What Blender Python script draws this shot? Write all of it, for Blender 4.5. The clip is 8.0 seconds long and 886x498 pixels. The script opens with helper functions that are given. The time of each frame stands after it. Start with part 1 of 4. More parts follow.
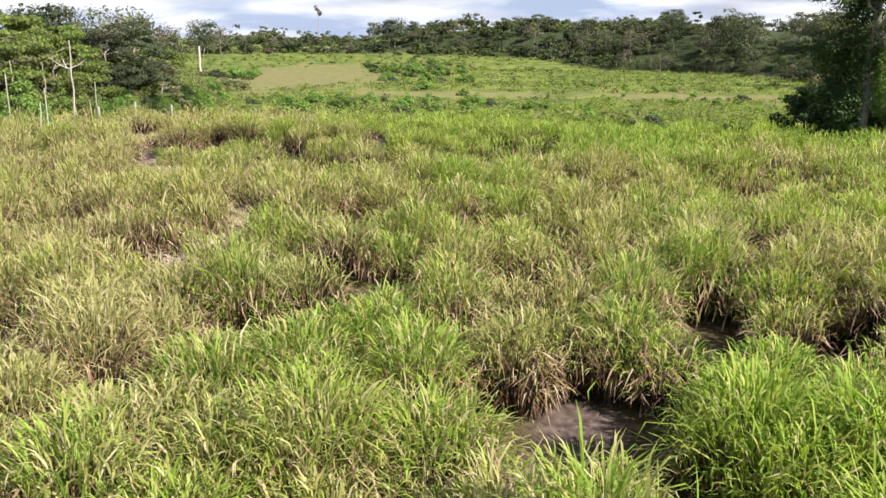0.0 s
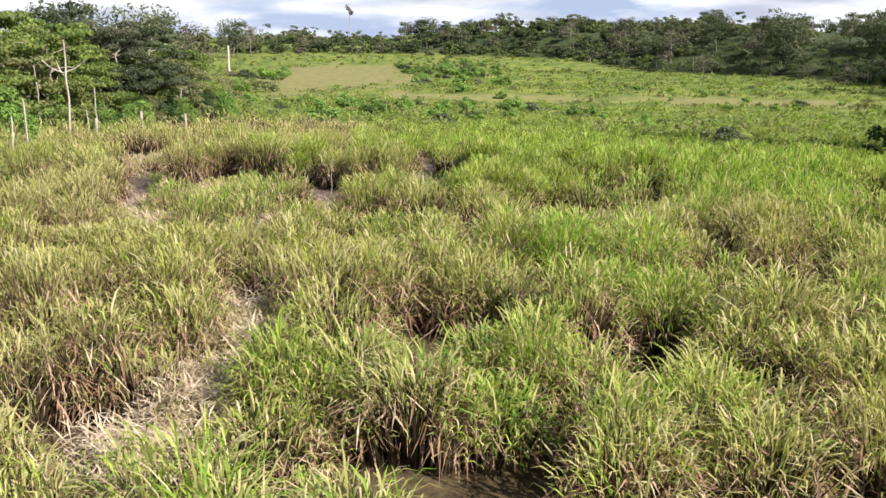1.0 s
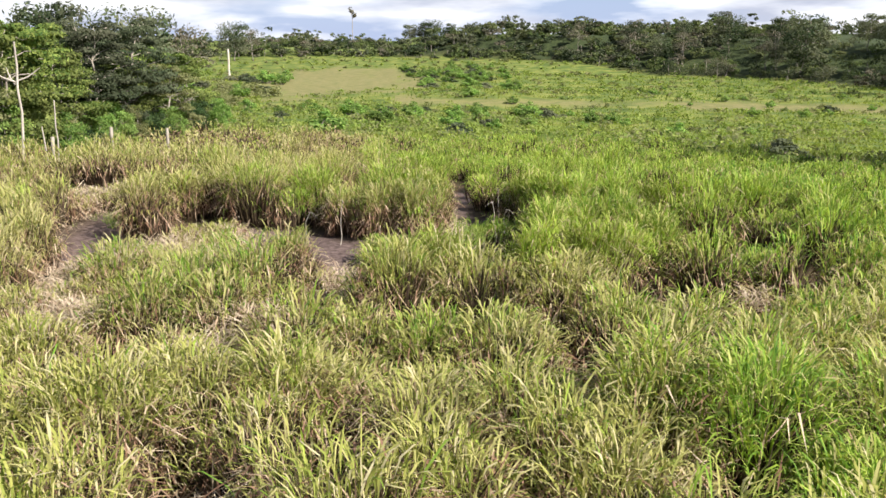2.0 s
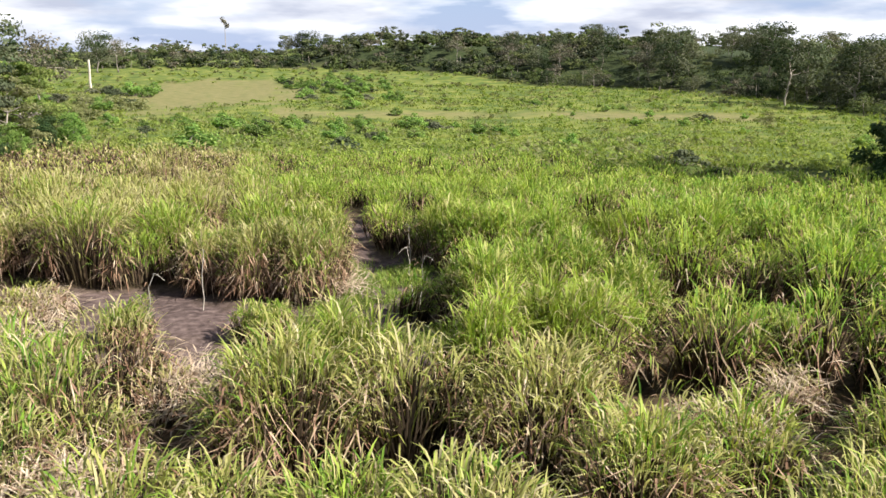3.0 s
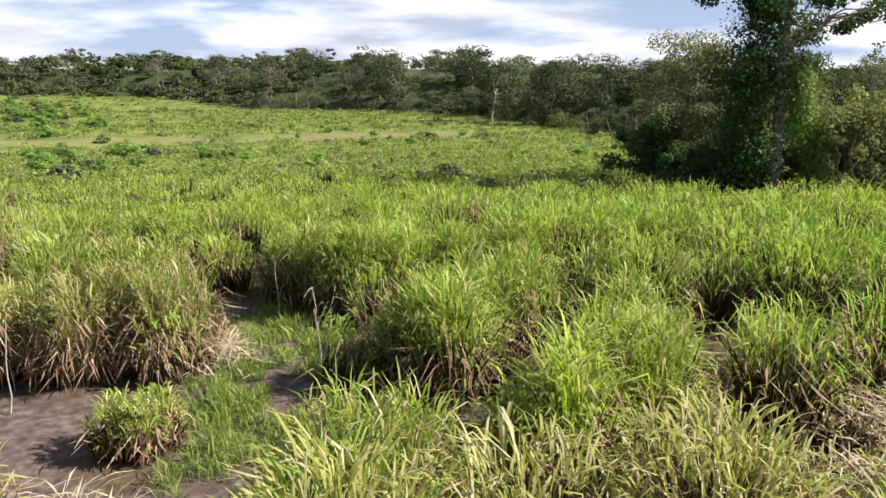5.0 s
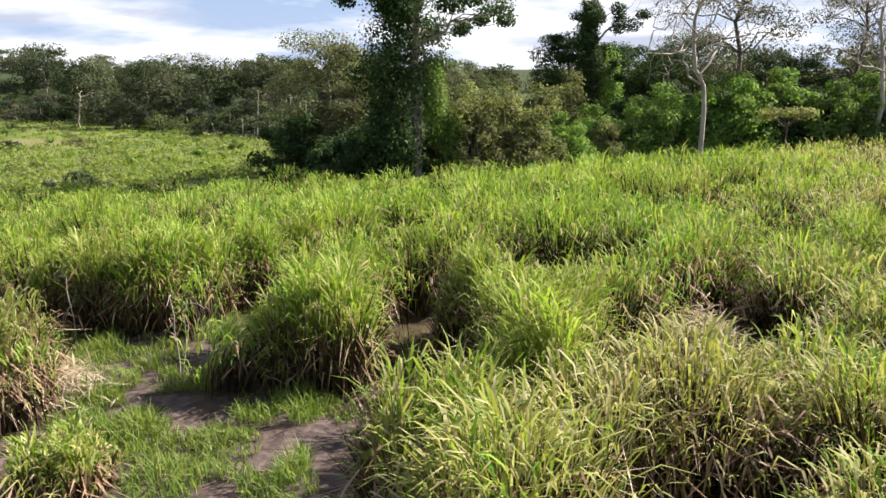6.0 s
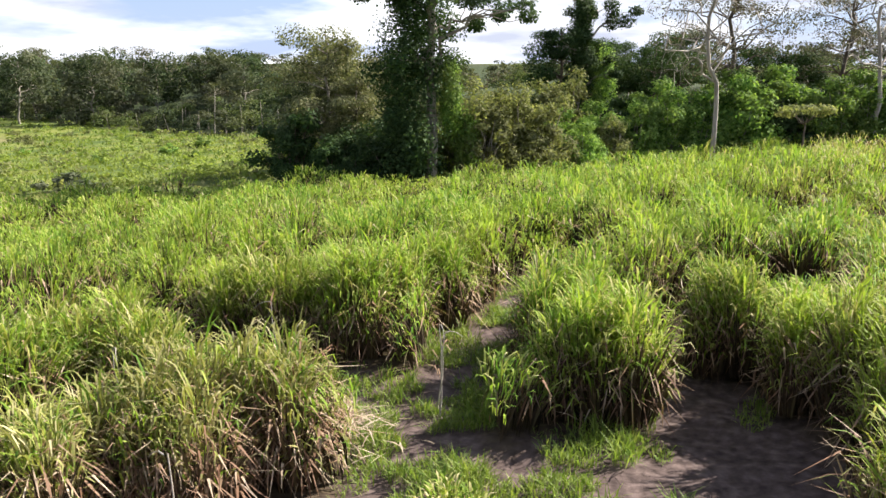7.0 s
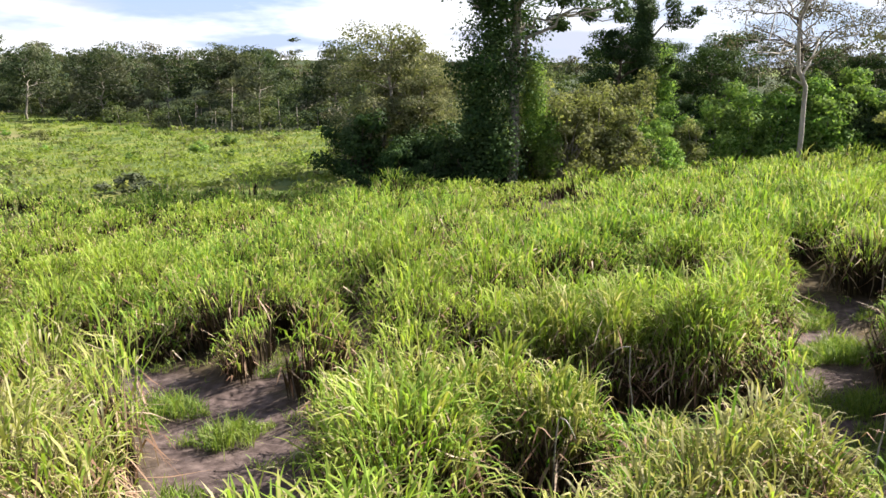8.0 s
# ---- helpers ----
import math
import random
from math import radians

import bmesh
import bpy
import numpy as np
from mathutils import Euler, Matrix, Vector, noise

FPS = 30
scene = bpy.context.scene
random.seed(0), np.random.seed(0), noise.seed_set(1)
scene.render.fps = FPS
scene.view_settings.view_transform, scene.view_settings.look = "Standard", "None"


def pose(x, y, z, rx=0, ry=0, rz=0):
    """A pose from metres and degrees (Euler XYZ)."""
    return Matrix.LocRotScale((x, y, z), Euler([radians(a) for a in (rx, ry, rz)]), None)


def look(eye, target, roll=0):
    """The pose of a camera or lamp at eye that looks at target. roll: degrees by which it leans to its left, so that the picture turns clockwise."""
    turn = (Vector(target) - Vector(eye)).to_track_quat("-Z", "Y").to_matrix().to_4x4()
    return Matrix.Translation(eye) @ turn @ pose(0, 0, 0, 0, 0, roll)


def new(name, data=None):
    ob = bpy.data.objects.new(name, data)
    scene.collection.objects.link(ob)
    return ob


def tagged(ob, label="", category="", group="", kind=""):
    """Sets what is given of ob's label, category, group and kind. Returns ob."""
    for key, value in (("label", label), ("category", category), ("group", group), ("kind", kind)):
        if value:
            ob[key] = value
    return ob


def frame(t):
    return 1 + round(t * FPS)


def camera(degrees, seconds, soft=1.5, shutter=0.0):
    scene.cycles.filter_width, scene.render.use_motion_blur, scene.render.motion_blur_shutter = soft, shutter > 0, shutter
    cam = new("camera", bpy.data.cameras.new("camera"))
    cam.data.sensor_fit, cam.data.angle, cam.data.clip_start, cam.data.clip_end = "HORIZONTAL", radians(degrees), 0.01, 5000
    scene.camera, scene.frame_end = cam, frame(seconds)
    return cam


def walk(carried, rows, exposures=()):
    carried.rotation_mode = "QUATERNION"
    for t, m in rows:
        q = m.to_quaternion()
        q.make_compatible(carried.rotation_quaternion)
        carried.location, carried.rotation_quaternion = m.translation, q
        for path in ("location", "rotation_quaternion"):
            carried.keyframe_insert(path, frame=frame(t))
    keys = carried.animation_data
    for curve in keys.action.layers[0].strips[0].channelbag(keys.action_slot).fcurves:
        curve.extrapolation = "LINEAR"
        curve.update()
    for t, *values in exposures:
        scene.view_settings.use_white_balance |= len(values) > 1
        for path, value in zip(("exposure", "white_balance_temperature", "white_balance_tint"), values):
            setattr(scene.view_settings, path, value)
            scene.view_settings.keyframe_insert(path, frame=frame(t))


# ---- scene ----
cam = camera(57.2, 8.0, 1.55)
PATH = [
    (0, (-2.085, 1.747, 4.911), (-1.892, 3.672, 4.401), -0.0),
    (0.5, (-2.342, 5.468, 4.922), (-2.198, 7.396, 4.41), 0.0),
    (1, (-2.691, 9.083, 4.912), (-2.565, 11.013, 4.402), 0.2),
    (1.2, (-2.889, 10.487, 4.975), (-2.76, 12.415, 4.459), -0.0),
    (2.3, (-3.391, 17.507, 4.662), (-3.276, 19.441, 4.166), 0.2),
    (2.5, (-3.421, 18.424, 4.57), (-3.307, 20.359, 4.078), 0.3),
    (3, (-3.285, 20.584, 4.485), (-2.883, 22.485, 4.009), 0.2),
    (3.5, (-3.016, 21.437, 4.285), (-2.5, 23.312, 3.82), 0.0),
    (4, (-2.685, 22.774, 4.145), (-2.091, 24.629, 3.693), 0.0),
    (4.2, (-2.836, 23.272, 4.135), (-2.252, 25.131, 3.684), 0.1),
    (5.3, (-5.9, 25.52, 3.651), (-4.645, 27.021, 3.237), -0.2),
    (5.5, (-6.33, 26.007, 3.567), (-4.951, 27.397, 3.157), -0.2),
    (5.7, (-6.893, 26.093, 3.518), (-5.341, 27.295, 3.136), -0.1),
    (6, (-7.722, 26.836, 3.7), (-6.018, 27.794, 3.279), -0.4),
    (6.5, (-8.217, 28.754, 3.747), (-6.466, 29.621, 3.32), -0.3),
    (7, (-8.754, 30.806, 3.843), (-6.983, 31.627, 3.408), -0.3),
    (7.5, (-8.905, 33.068, 3.884), (-7.126, 33.871, 3.447), -0.0),
    (8, (-9.183, 35.475, 3.937), (-7.403, 36.272, 3.497), 0.3),
]
walk(cam, [(t, look(eye, target, roll)) for t, eye, target, roll in PATH],
     [(0.0, 1.28), (4.2, 1.3), (5.5, 1.34), (6.5, 1.5), (7.2, 1.58), (8.0, 1.63)])

# ---- daylight ----
SUN_AZ, SUN_EL = 130.0, 38.0  # degrees clockwise from +y, degrees up


def daylight():
    world = bpy.data.worlds.new("sky")
    scene.world = world
    world.use_nodes = True
    nt = world.node_tree
    nt.nodes.clear()
    out = nt.nodes.new("ShaderNodeOutputWorld")
    bg = nt.nodes.new("ShaderNodeBackground")
    sky = nt.nodes.new("ShaderNodeTexSky")
    sky.sky_type = "NISHITA"
    sky.sun_disc = False
    sky.sun_elevation = radians(SUN_EL)
    sky.sun_rotation = radians(SUN_AZ)
    sky.altitude = 200
    sky.dust_density = 0.3
    sky.ozone_density = 1.2
    # broken cumulus: flat layers of noise over the sky's dome
    tc = nt.nodes.new("ShaderNodeTexCoord")
    mp = nt.nodes.new("ShaderNodeMapping")
    mp.inputs["Scale"].default_value = (1.0, 1.0, 5.0)
    mp.inputs["Location"].default_value = (0.35, 0.2, 0.3)
    big = nt.nodes.new("ShaderNodeTexNoise")
    big.inputs["Scale"].default_value = 4.2
    big.inputs["Detail"].default_value = 7.0
    big.inputs["Roughness"].default_value = 0.52
    ramp = nt.nodes.new("ShaderNodeValToRGB")
    ramp.color_ramp.elements[0].position = 0.39
    ramp.color_ramp.elements[1].position = 0.54
    shade = nt.nodes.new("ShaderNodeTexNoise")
    shade.inputs["Scale"].default_value = 5.5
    shade.inputs["Detail"].default_value = 5.0
    tint = nt.nodes.new("ShaderNodeValToRGB")
    tint.color_ramp.elements[0].position = 0.38
    tint.color_ramp.elements[0].color = (6.0, 6.4, 7.8, 1)
    tint.color_ramp.elements[1].position = 0.64
    tint.color_ramp.elements[1].color = (14.0, 14.0, 14.2, 1)
    mix = nt.nodes.new("ShaderNodeMix")
    mix.data_type = "RGBA"
    nt.links.new(tc.outputs["Generated"], mp.inputs["Vector"])
    nt.links.new(mp.outputs["Vector"], big.inputs["Vector"])
    nt.links.new(mp.outputs["Vector"], shade.inputs["Vector"])
    nt.links.new(big.outputs["Fac"], ramp.inputs["Fac"])
    nt.links.new(shade.outputs["Fac"], tint.inputs["Fac"])
    haze = nt.nodes.new("ShaderNodeMix")
    haze.data_type = "RGBA"
    height = nt.nodes.new("ShaderNodeSeparateXYZ")
    nt.links.new(tc.outputs["Generated"], height.inputs["Vector"])
    thin = nt.nodes.new("ShaderNodeMapRange")
    thin.inputs["From Max"].default_value = 0.45
    thin.inputs["To Min"].default_value, thin.inputs["To Max"].default_value = 0.8, 0.05
    nt.links.new(height.outputs["Z"], thin.inputs["Value"])
    nt.links.new(thin.outputs["Result"], haze.inputs["Factor"])
    cover = nt.nodes.new("ShaderNodeMath")
    cover.operation = "MULTIPLY"
    broken = nt.nodes.new("ShaderNodeMapRange")
    broken.inputs["From Max"].default_value = 0.5
    broken.inputs["To Min"].default_value, broken.inputs["To Max"].default_value = 1.0, 0.35
    nt.links.new(height.outputs["Z"], broken.inputs["Value"])
    nt.links.new(broken.outputs["Result"], cover.inputs[1])
    haze.inputs["B"].default_value = (4.5, 5.8, 9.3, 1)
    nt.links.new(sky.outputs["Color"], haze.inputs["A"])
    nt.links.new(haze.outputs["Result"], mix.inputs["A"])
    nt.links.new(ramp.outputs["Color"], cover.inputs[0])
    nt.links.new(cover.outputs["Value"], mix.inputs["Factor"])
    nt.links.new(tint.outputs["Color"], mix.inputs["B"])
    nt.links.new(mix.outputs["Result"], bg.inputs["Color"])
    bg.inputs["Strength"].default_value = 0.042
    nt.links.new(bg.outputs["Background"], out.inputs["Surface"])
    sun = bpy.data.lights.new("sun", "SUN")
    sun.energy = 5.0
    sun.angle = radians(0.6)
    sun.color = (1.0, 0.94, 0.84)
    a, e = radians(SUN_AZ), radians(SUN_EL)
    to_sun = Vector((math.sin(a) * math.cos(e), math.cos(a) * math.cos(e), math.sin(e)))
    ob = new("sun", sun)
    ob.matrix_world = look(to_sun * 300, (0, 0, 0))


daylight()


# ---- materials ----
def stops(ramp, rows):
    els = ramp.color_ramp.elements
    while len(els) < len(rows):
        els.new(0.5)
    for el, (pos, rgb) in zip(els, rows):
        el.position = pos
        el.color = (*rgb, 1)


def leafy(name, rows, through_light=0.35, patch=0.0, patch_rgb=(0.3, 0.3, 0.05), patch_scale=0.12, rough=0.55, vary=0.25, gloss=0.18):
    """A leaf surface: a colour for each leaf or blade, drifting over the place, and light through it."""
    m = bpy.data.materials.new(name)
    m.use_nodes = True
    nt = m.node_tree
    nt.nodes.clear()
    out = nt.nodes.new("ShaderNodeOutputMaterial")
    geo = nt.nodes.new("ShaderNodeNewGeometry")
    info = nt.nodes.new("ShaderNodeObjectInfo")
    ramp = nt.nodes.new("ShaderNodeValToRGB")
    stops(ramp, rows)
    nt.links.new(geo.outputs["Random Per Island"], ramp.inputs["Fac"])
    noise_n = nt.nodes.new("ShaderNodeTexNoise")
    noise_n.inputs["Scale"].default_value = patch_scale
    noise_n.inputs["Detail"].default_value = 4.0
    nt.links.new(geo.outputs["Position"], noise_n.inputs["Vector"])
    sharp = nt.nodes.new("ShaderNodeMapRange")
    sharp.inputs["From Min"].default_value = 0.42
    sharp.inputs["From Max"].default_value = 0.64
    sharp.inputs["To Max"].default_value = patch
    nt.links.new(noise_n.outputs["Fac"], sharp.inputs["Value"])
    mix = nt.nodes.new("ShaderNodeMix")
    mix.data_type = "RGBA"
    mix.inputs["B"].default_value = (*patch_rgb, 1)
    nt.links.new(sharp.outputs["Result"], mix.inputs["Factor"])
    nt.links.new(ramp.outputs["Color"], mix.inputs["A"])
    hsv = nt.nodes.new("ShaderNodeHueSaturation")
    val = nt.nodes.new("ShaderNodeMapRange")
    val.inputs["To Min"].default_value = 1 - vary
    val.inputs["To Max"].default_value = 1 + vary
    nt.links.new(info.outputs["Random"], val.inputs["Value"])
    nt.links.new(val.outputs["Result"], hsv.inputs["Value"])
    nt.links.new(mix.outputs["Result"], hsv.inputs["Color"])
    bsdf = nt.nodes.new("ShaderNodeBsdfPrincipled")
    bsdf.inputs["Roughness"].default_value = rough
    bsdf.inputs["Specular IOR Level"].default_value = gloss
    tr = nt.nodes.new("ShaderNodeBsdfTranslucent")
    both = nt.nodes.new("ShaderNodeMixShader")
    both.inputs["Fac"].default_value = through_light
    warm = nt.nodes.new("ShaderNodeMix")
    warm.data_type, warm.blend_type = "RGBA", "MULTIPLY"
    warm.inputs["Factor"].default_value = 1.0
    warm.inputs["B"].default_value = (1.22, 1.3, 0.62, 1)
    nt.links.new(hsv.outputs["Color"], warm.inputs["A"])
    nt.links.new(hsv.outputs["Color"], bsdf.inputs["Base Color"])
    nt.links.new(warm.outputs["Result"], tr.inputs["Color"])
    nt.links.new(bsdf.outputs["BSDF"], both.inputs[1])
    nt.links.new(tr.outputs["BSDF"], both.inputs[2])
    nt.links.new(both.outputs["Shader"], out.inputs["Surface"])
    return m


def rough_stuff(name, dark, light, scale, rough=0.9, bump=0.4, stretch=(1, 1, 1)):
    """Bark, soil or dead wood: two tones of noise at two scales, with relief."""
    m = bpy.data.materials.new(name)
    m.use_nodes = True
    nt = m.node_tree
    bsdf = nt.nodes["Principled BSDF"]
    bsdf.inputs["Roughness"].default_value = rough
    tc = nt.nodes.new("ShaderNodeTexCoord")
    mp = nt.nodes.new("ShaderNodeMapping")
    mp.inputs["Scale"].default_value = stretch
    fine, broad = nt.nodes.new("ShaderNodeTexNoise"), nt.nodes.new("ShaderNodeTexNoise")
    fine.inputs["Scale"].default_value, broad.inputs["Scale"].default_value = scale, scale * 0.17
    fine.inputs["Detail"].default_value = 6.0
    add = nt.nodes.new("ShaderNodeMath")
    add.operation = "MULTIPLY_ADD"
    add.inputs[1].default_value, add.inputs[2].default_value = 0.5, 0.0
    half = nt.nodes.new("ShaderNodeMath")
    half.operation = "MULTIPLY_ADD"
    half.inputs[1].default_value = 0.5
    ramp = nt.nodes.new("ShaderNodeValToRGB")
    stops(ramp, [(0.32, dark), (0.68, light)])
    bp = nt.nodes.new("ShaderNodeBump")
    bp.inputs["Strength"].default_value = bump
    bp.inputs["Distance"].default_value = 0.03
    nt.links.new(tc.outputs["Object"], mp.inputs["Vector"])
    for n in (fine, broad):
        nt.links.new(mp.outputs["Vector"], n.inputs["Vector"])
    nt.links.new(fine.outputs["Fac"], add.inputs[0])
    nt.links.new(broad.outputs["Fac"], half.inputs[0])
    nt.links.new(add.outputs["Value"], half.inputs[2])
    nt.links.new(half.outputs["Value"], ramp.inputs["Fac"])
    nt.links.new(ramp.outputs["Color"], bsdf.inputs["Base Color"])
    nt.links.new(fine.outputs["Fac"], bp.inputs["Height"])
    nt.links.new(bp.outputs["Normal"], bsdf.inputs["Normal"])
    return m


GREEN_BLADE = leafy("green_grass_blade", [(0.0, (0.075, 0.165, 0.028)), (0.35, (0.15, 0.26, 0.038)), (0.7, (0.26, 0.35, 0.055)), (0.95, (0.36, 0.40, 0.11)), (1.0, (0.44, 0.44, 0.2))],
                    0.38, 0.45, (0.31, 0.36, 0.062), 0.16, 0.6, gloss=0.1)
OLIVE_BLADE = leafy("yellowing_grass_blade", [(0.0, (0.17, 0.215, 0.04)), (0.45, (0.335, 0.335, 0.095)), (0.8, (0.44, 0.40, 0.19)), (1.0, (0.54, 0.48, 0.31))],
                    0.33, 0.4, (0.44, 0.385, 0.21), 0.2, 0.6, gloss=0.1)
DRY_BLADE = leafy("dead_grass_blade", [(0.0, (0.10, 0.052, 0.032)), (0.45, (0.235, 0.14, 0.092)), (0.8, (0.39, 0.28, 0.195)), (1.0, (0.55, 0.45, 0.34))],
                  0.15, 0.4, (0.27, 0.155, 0.105), 0.3, 0.6)
STRAW_BLADE = leafy("bleached_straw_blade", [(0.0, (0.27, 0.20, 0.14)), (0.5, (0.43, 0.345, 0.255)), (1.0, (0.58, 0.49, 0.385))], 0.12, 0.3, (0.36, 0.27, 0.20), 0.4, 0.7, gloss=0.08)
# brown stems, coloured near black to put in the shade inside the tussocks
SHADE_STEM_BLADE = leafy("shade_dark_grass_stem", [(0.0, (0.03, 0.022, 0.013)), (0.6, (0.065, 0.044, 0.027)), (1.0, (0.11, 0.09, 0.045))], 0.03, 0.3, (0.12, 0.075, 0.05), 0.3, 0.8)
SHORT_BLADE = leafy("short_green_grass", [(0.0, (0.10, 0.175, 0.032)), (0.6, (0.18, 0.255, 0.05)), (1.0, (0.28, 0.31, 0.10))], 0.4, 0.3, (0.25, 0.27, 0.07), 0.8, 0.5)
MEADOW_BLADE = leafy("meadow_grass_blade", [(0.0, (0.065, 0.120, 0.022)), (0.5, (0.120, 0.176, 0.033)), (1.0, (0.198, 0.232, 0.052))], 0.4, 0.6, (0.25, 0.27, 0.055), 0.05, 0.55)
WOOD_LEAF = leafy("dark_forest_leaf", [(0.0, (0.026, 0.042, 0.023)), (0.6, (0.050, 0.073, 0.037)), (1.0, (0.094, 0.113, 0.064))], 0.3, 0.8, (0.145, 0.145, 0.10), 0.11, 0.8, 0.35, 0.05)
# lighter olive forest leaf, with sunlight on the crowns put into its colour
SUNNY_WOOD_LEAF = leafy("sun_tinted_olive_leaf", [(0.0, (0.066, 0.102, 0.036)), (0.6, (0.120, 0.162, 0.060)), (1.0, (0.191, 0.215, 0.095))], 0.3, 0.6, (0.15, 0.15, 0.08), 0.11, 0.8, 0.35, 0.05)
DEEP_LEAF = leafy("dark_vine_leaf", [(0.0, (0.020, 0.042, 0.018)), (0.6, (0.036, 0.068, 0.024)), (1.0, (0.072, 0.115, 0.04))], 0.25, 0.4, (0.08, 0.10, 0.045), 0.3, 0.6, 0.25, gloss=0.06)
MEADOW_LEAF = leafy("pasture_weed_leaf", [(0.0, (0.090, 0.135, 0.032)), (0.5, (0.144, 0.194, 0.045)), (1.0, (0.189, 0.225, 0.068))], 0.4, 0.5, (0.22, 0.235, 0.065), 0.06, 0.7, 0.3, 0.06)
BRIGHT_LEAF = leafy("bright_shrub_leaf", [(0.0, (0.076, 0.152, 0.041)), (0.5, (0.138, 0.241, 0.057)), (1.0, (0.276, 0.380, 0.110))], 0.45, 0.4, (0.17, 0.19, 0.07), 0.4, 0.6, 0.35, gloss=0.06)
YOUNG_LEAF = leafy("yellow_green_young_leaf", [(0.0, (0.05, 0.095, 0.025)), (0.5, (0.11, 0.165, 0.04)), (1.0, (0.22, 0.26, 0.07))], 0.35, 0.5, (0.15, 0.15, 0.06), 0.4, 0.65, 0.3, gloss=0.06)
OLIVE_LEAF = leafy("dull_olive_shrub_leaf", [(0.0, (0.101, 0.121, 0.055)), (0.5, (0.187, 0.204, 0.094)), (1.0, (0.330, 0.319, 0.165))], 0.45, 0.5, (0.18, 0.18, 0.09), 0.5, 0.7, 0.25, gloss=0.06)
DUSTY_LEAF = leafy("dusty_olive_tree_leaf", [(0.0, (0.065, 0.076, 0.042)), (0.5, (0.13, 0.138, 0.078)), (1.0, (0.24, 0.23, 0.14))], 0.35, 0.4, (0.16, 0.15, 0.09), 0.5, 0.7, 0.25, gloss=0.06)
GREY_LEAF = leafy("grey_dry_crown_leaf", [(0.0, (0.07, 0.075, 0.05)), (0.6, (0.13, 0.12, 0.09)), (1.0, (0.22, 0.20, 0.15))], 0.2, 0.3, (0.14, 0.10, 0.08), 0.3, 0.7, 0.2, gloss=0.06)
DARK_BARK = rough_stuff("brown_bark", (0.05, 0.038, 0.028), (0.17, 0.13, 0.10), 9, 0.9, 0.7, (1, 1, 0.25))
PALE_BARK = rough_stuff("pale_dead_bark", (0.30, 0.26, 0.21), (0.66, 0.61, 0.53), 8, 0.85, 0.5, (1, 1, 0.2))
DEAD_BARK = rough_stuff("grey_dead_bark", (0.17, 0.15, 0.13), (0.50, 0.45, 0.39), 8, 0.85, 0.5, (1, 1, 0.2))
GREY_BARK = rough_stuff("grey_bark", (0.14, 0.12, 0.10), (0.36, 0.32, 0.27), 9, 0.9, 0.6, (1, 1, 0.25))


def ground_material():
    m = bpy.data.materials.new("field_ground")
    m.use_nodes = True
    nt = m.node_tree
    bsdf = nt.nodes["Principled BSDF"]
    bsdf.inputs["Roughness"].default_value = 0.95
    bsdf.inputs["Specular IOR Level"].default_value = 0.15
    geo = nt.nodes.new("ShaderNodeNewGeometry")

    def noise_at(scale, detail, rows):
        n = nt.nodes.new("ShaderNodeTexNoise")
        n.inputs["Scale"].default_value, n.inputs["Detail"].default_value = scale, detail
        nt.links.new(geo.outputs["Position"], n.inputs["Vector"])
        r = nt.nodes.new("ShaderNodeValToRGB")
        stops(r, rows)
        nt.links.new(n.outputs["Fac"], r.inputs["Fac"])
        return n, r

    def attr(name):
        a = nt.nodes.new("ShaderNodeAttribute")
        a.attribute_name = name
        return a

    def over(fac, a, b):
        x = nt.nodes.new("ShaderNodeMix")
        x.data_type = "RGBA"
        nt.links.new(fac, x.inputs["Factor"])
        nt.links.new(a, x.inputs["A"])
        nt.links.new(b, x.inputs["B"])
        return x.outputs["Result"]

    grit, soil = noise_at(7.0, 8, [(0.3, (0.05, 0.035, 0.033)), (0.5, (0.098, 0.07, 0.065)), (0.72, (0.175, 0.13, 0.12))])
    # brown litter, darkened to paint the shade in gaps between tussocks
    _, shade_litter = noise_at(9.0, 6, [(0.3, (0.035, 0.025, 0.016)), (0.6, (0.085, 0.062, 0.034)), (0.8, (0.12, 0.105, 0.045))])
    _, mead = noise_at(0.22, 9, [(0.32, (0.055, 0.085, 0.019)), (0.47, (0.093, 0.128, 0.027)), (0.58, (0.149, 0.170, 0.038)), (0.72, (0.204, 0.208, 0.060))])
    _, tan = noise_at(0.5, 8, [(0.3, (0.11, 0.125, 0.042)), (0.5, (0.165, 0.155, 0.062)), (0.75, (0.225, 0.19, 0.09))])
    c = over(attr("bare").outputs["Fac"], shade_litter.outputs["Color"], soil.outputs["Color"])
    c = over(attr("meadow").outputs["Fac"], c, mead.outputs["Color"])
    c = over(attr("dry").outputs["Fac"], c, tan.outputs["Color"])
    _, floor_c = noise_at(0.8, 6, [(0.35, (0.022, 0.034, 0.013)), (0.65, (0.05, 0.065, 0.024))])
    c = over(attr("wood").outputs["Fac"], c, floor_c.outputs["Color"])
    nt.links.new(c, bsdf.inputs["Base Color"])
    bp = nt.nodes.new("ShaderNodeBump")
    bp.inputs["Strength"].default_value, bp.inputs["Distance"].default_value = 0.6, 0.06
    nt.links.new(grit.outputs["Fac"], bp.inputs["Height"])
    nt.links.new(bp.outputs["Normal"], bsdf.inputs["Normal"])
    return m


GROUND = ground_material()


# ---- lie of the land ----
def step(a, b, v):
    t = np.clip((v - a) / (b - a), 0, 1)
    return t * t * (3 - 2 * t)


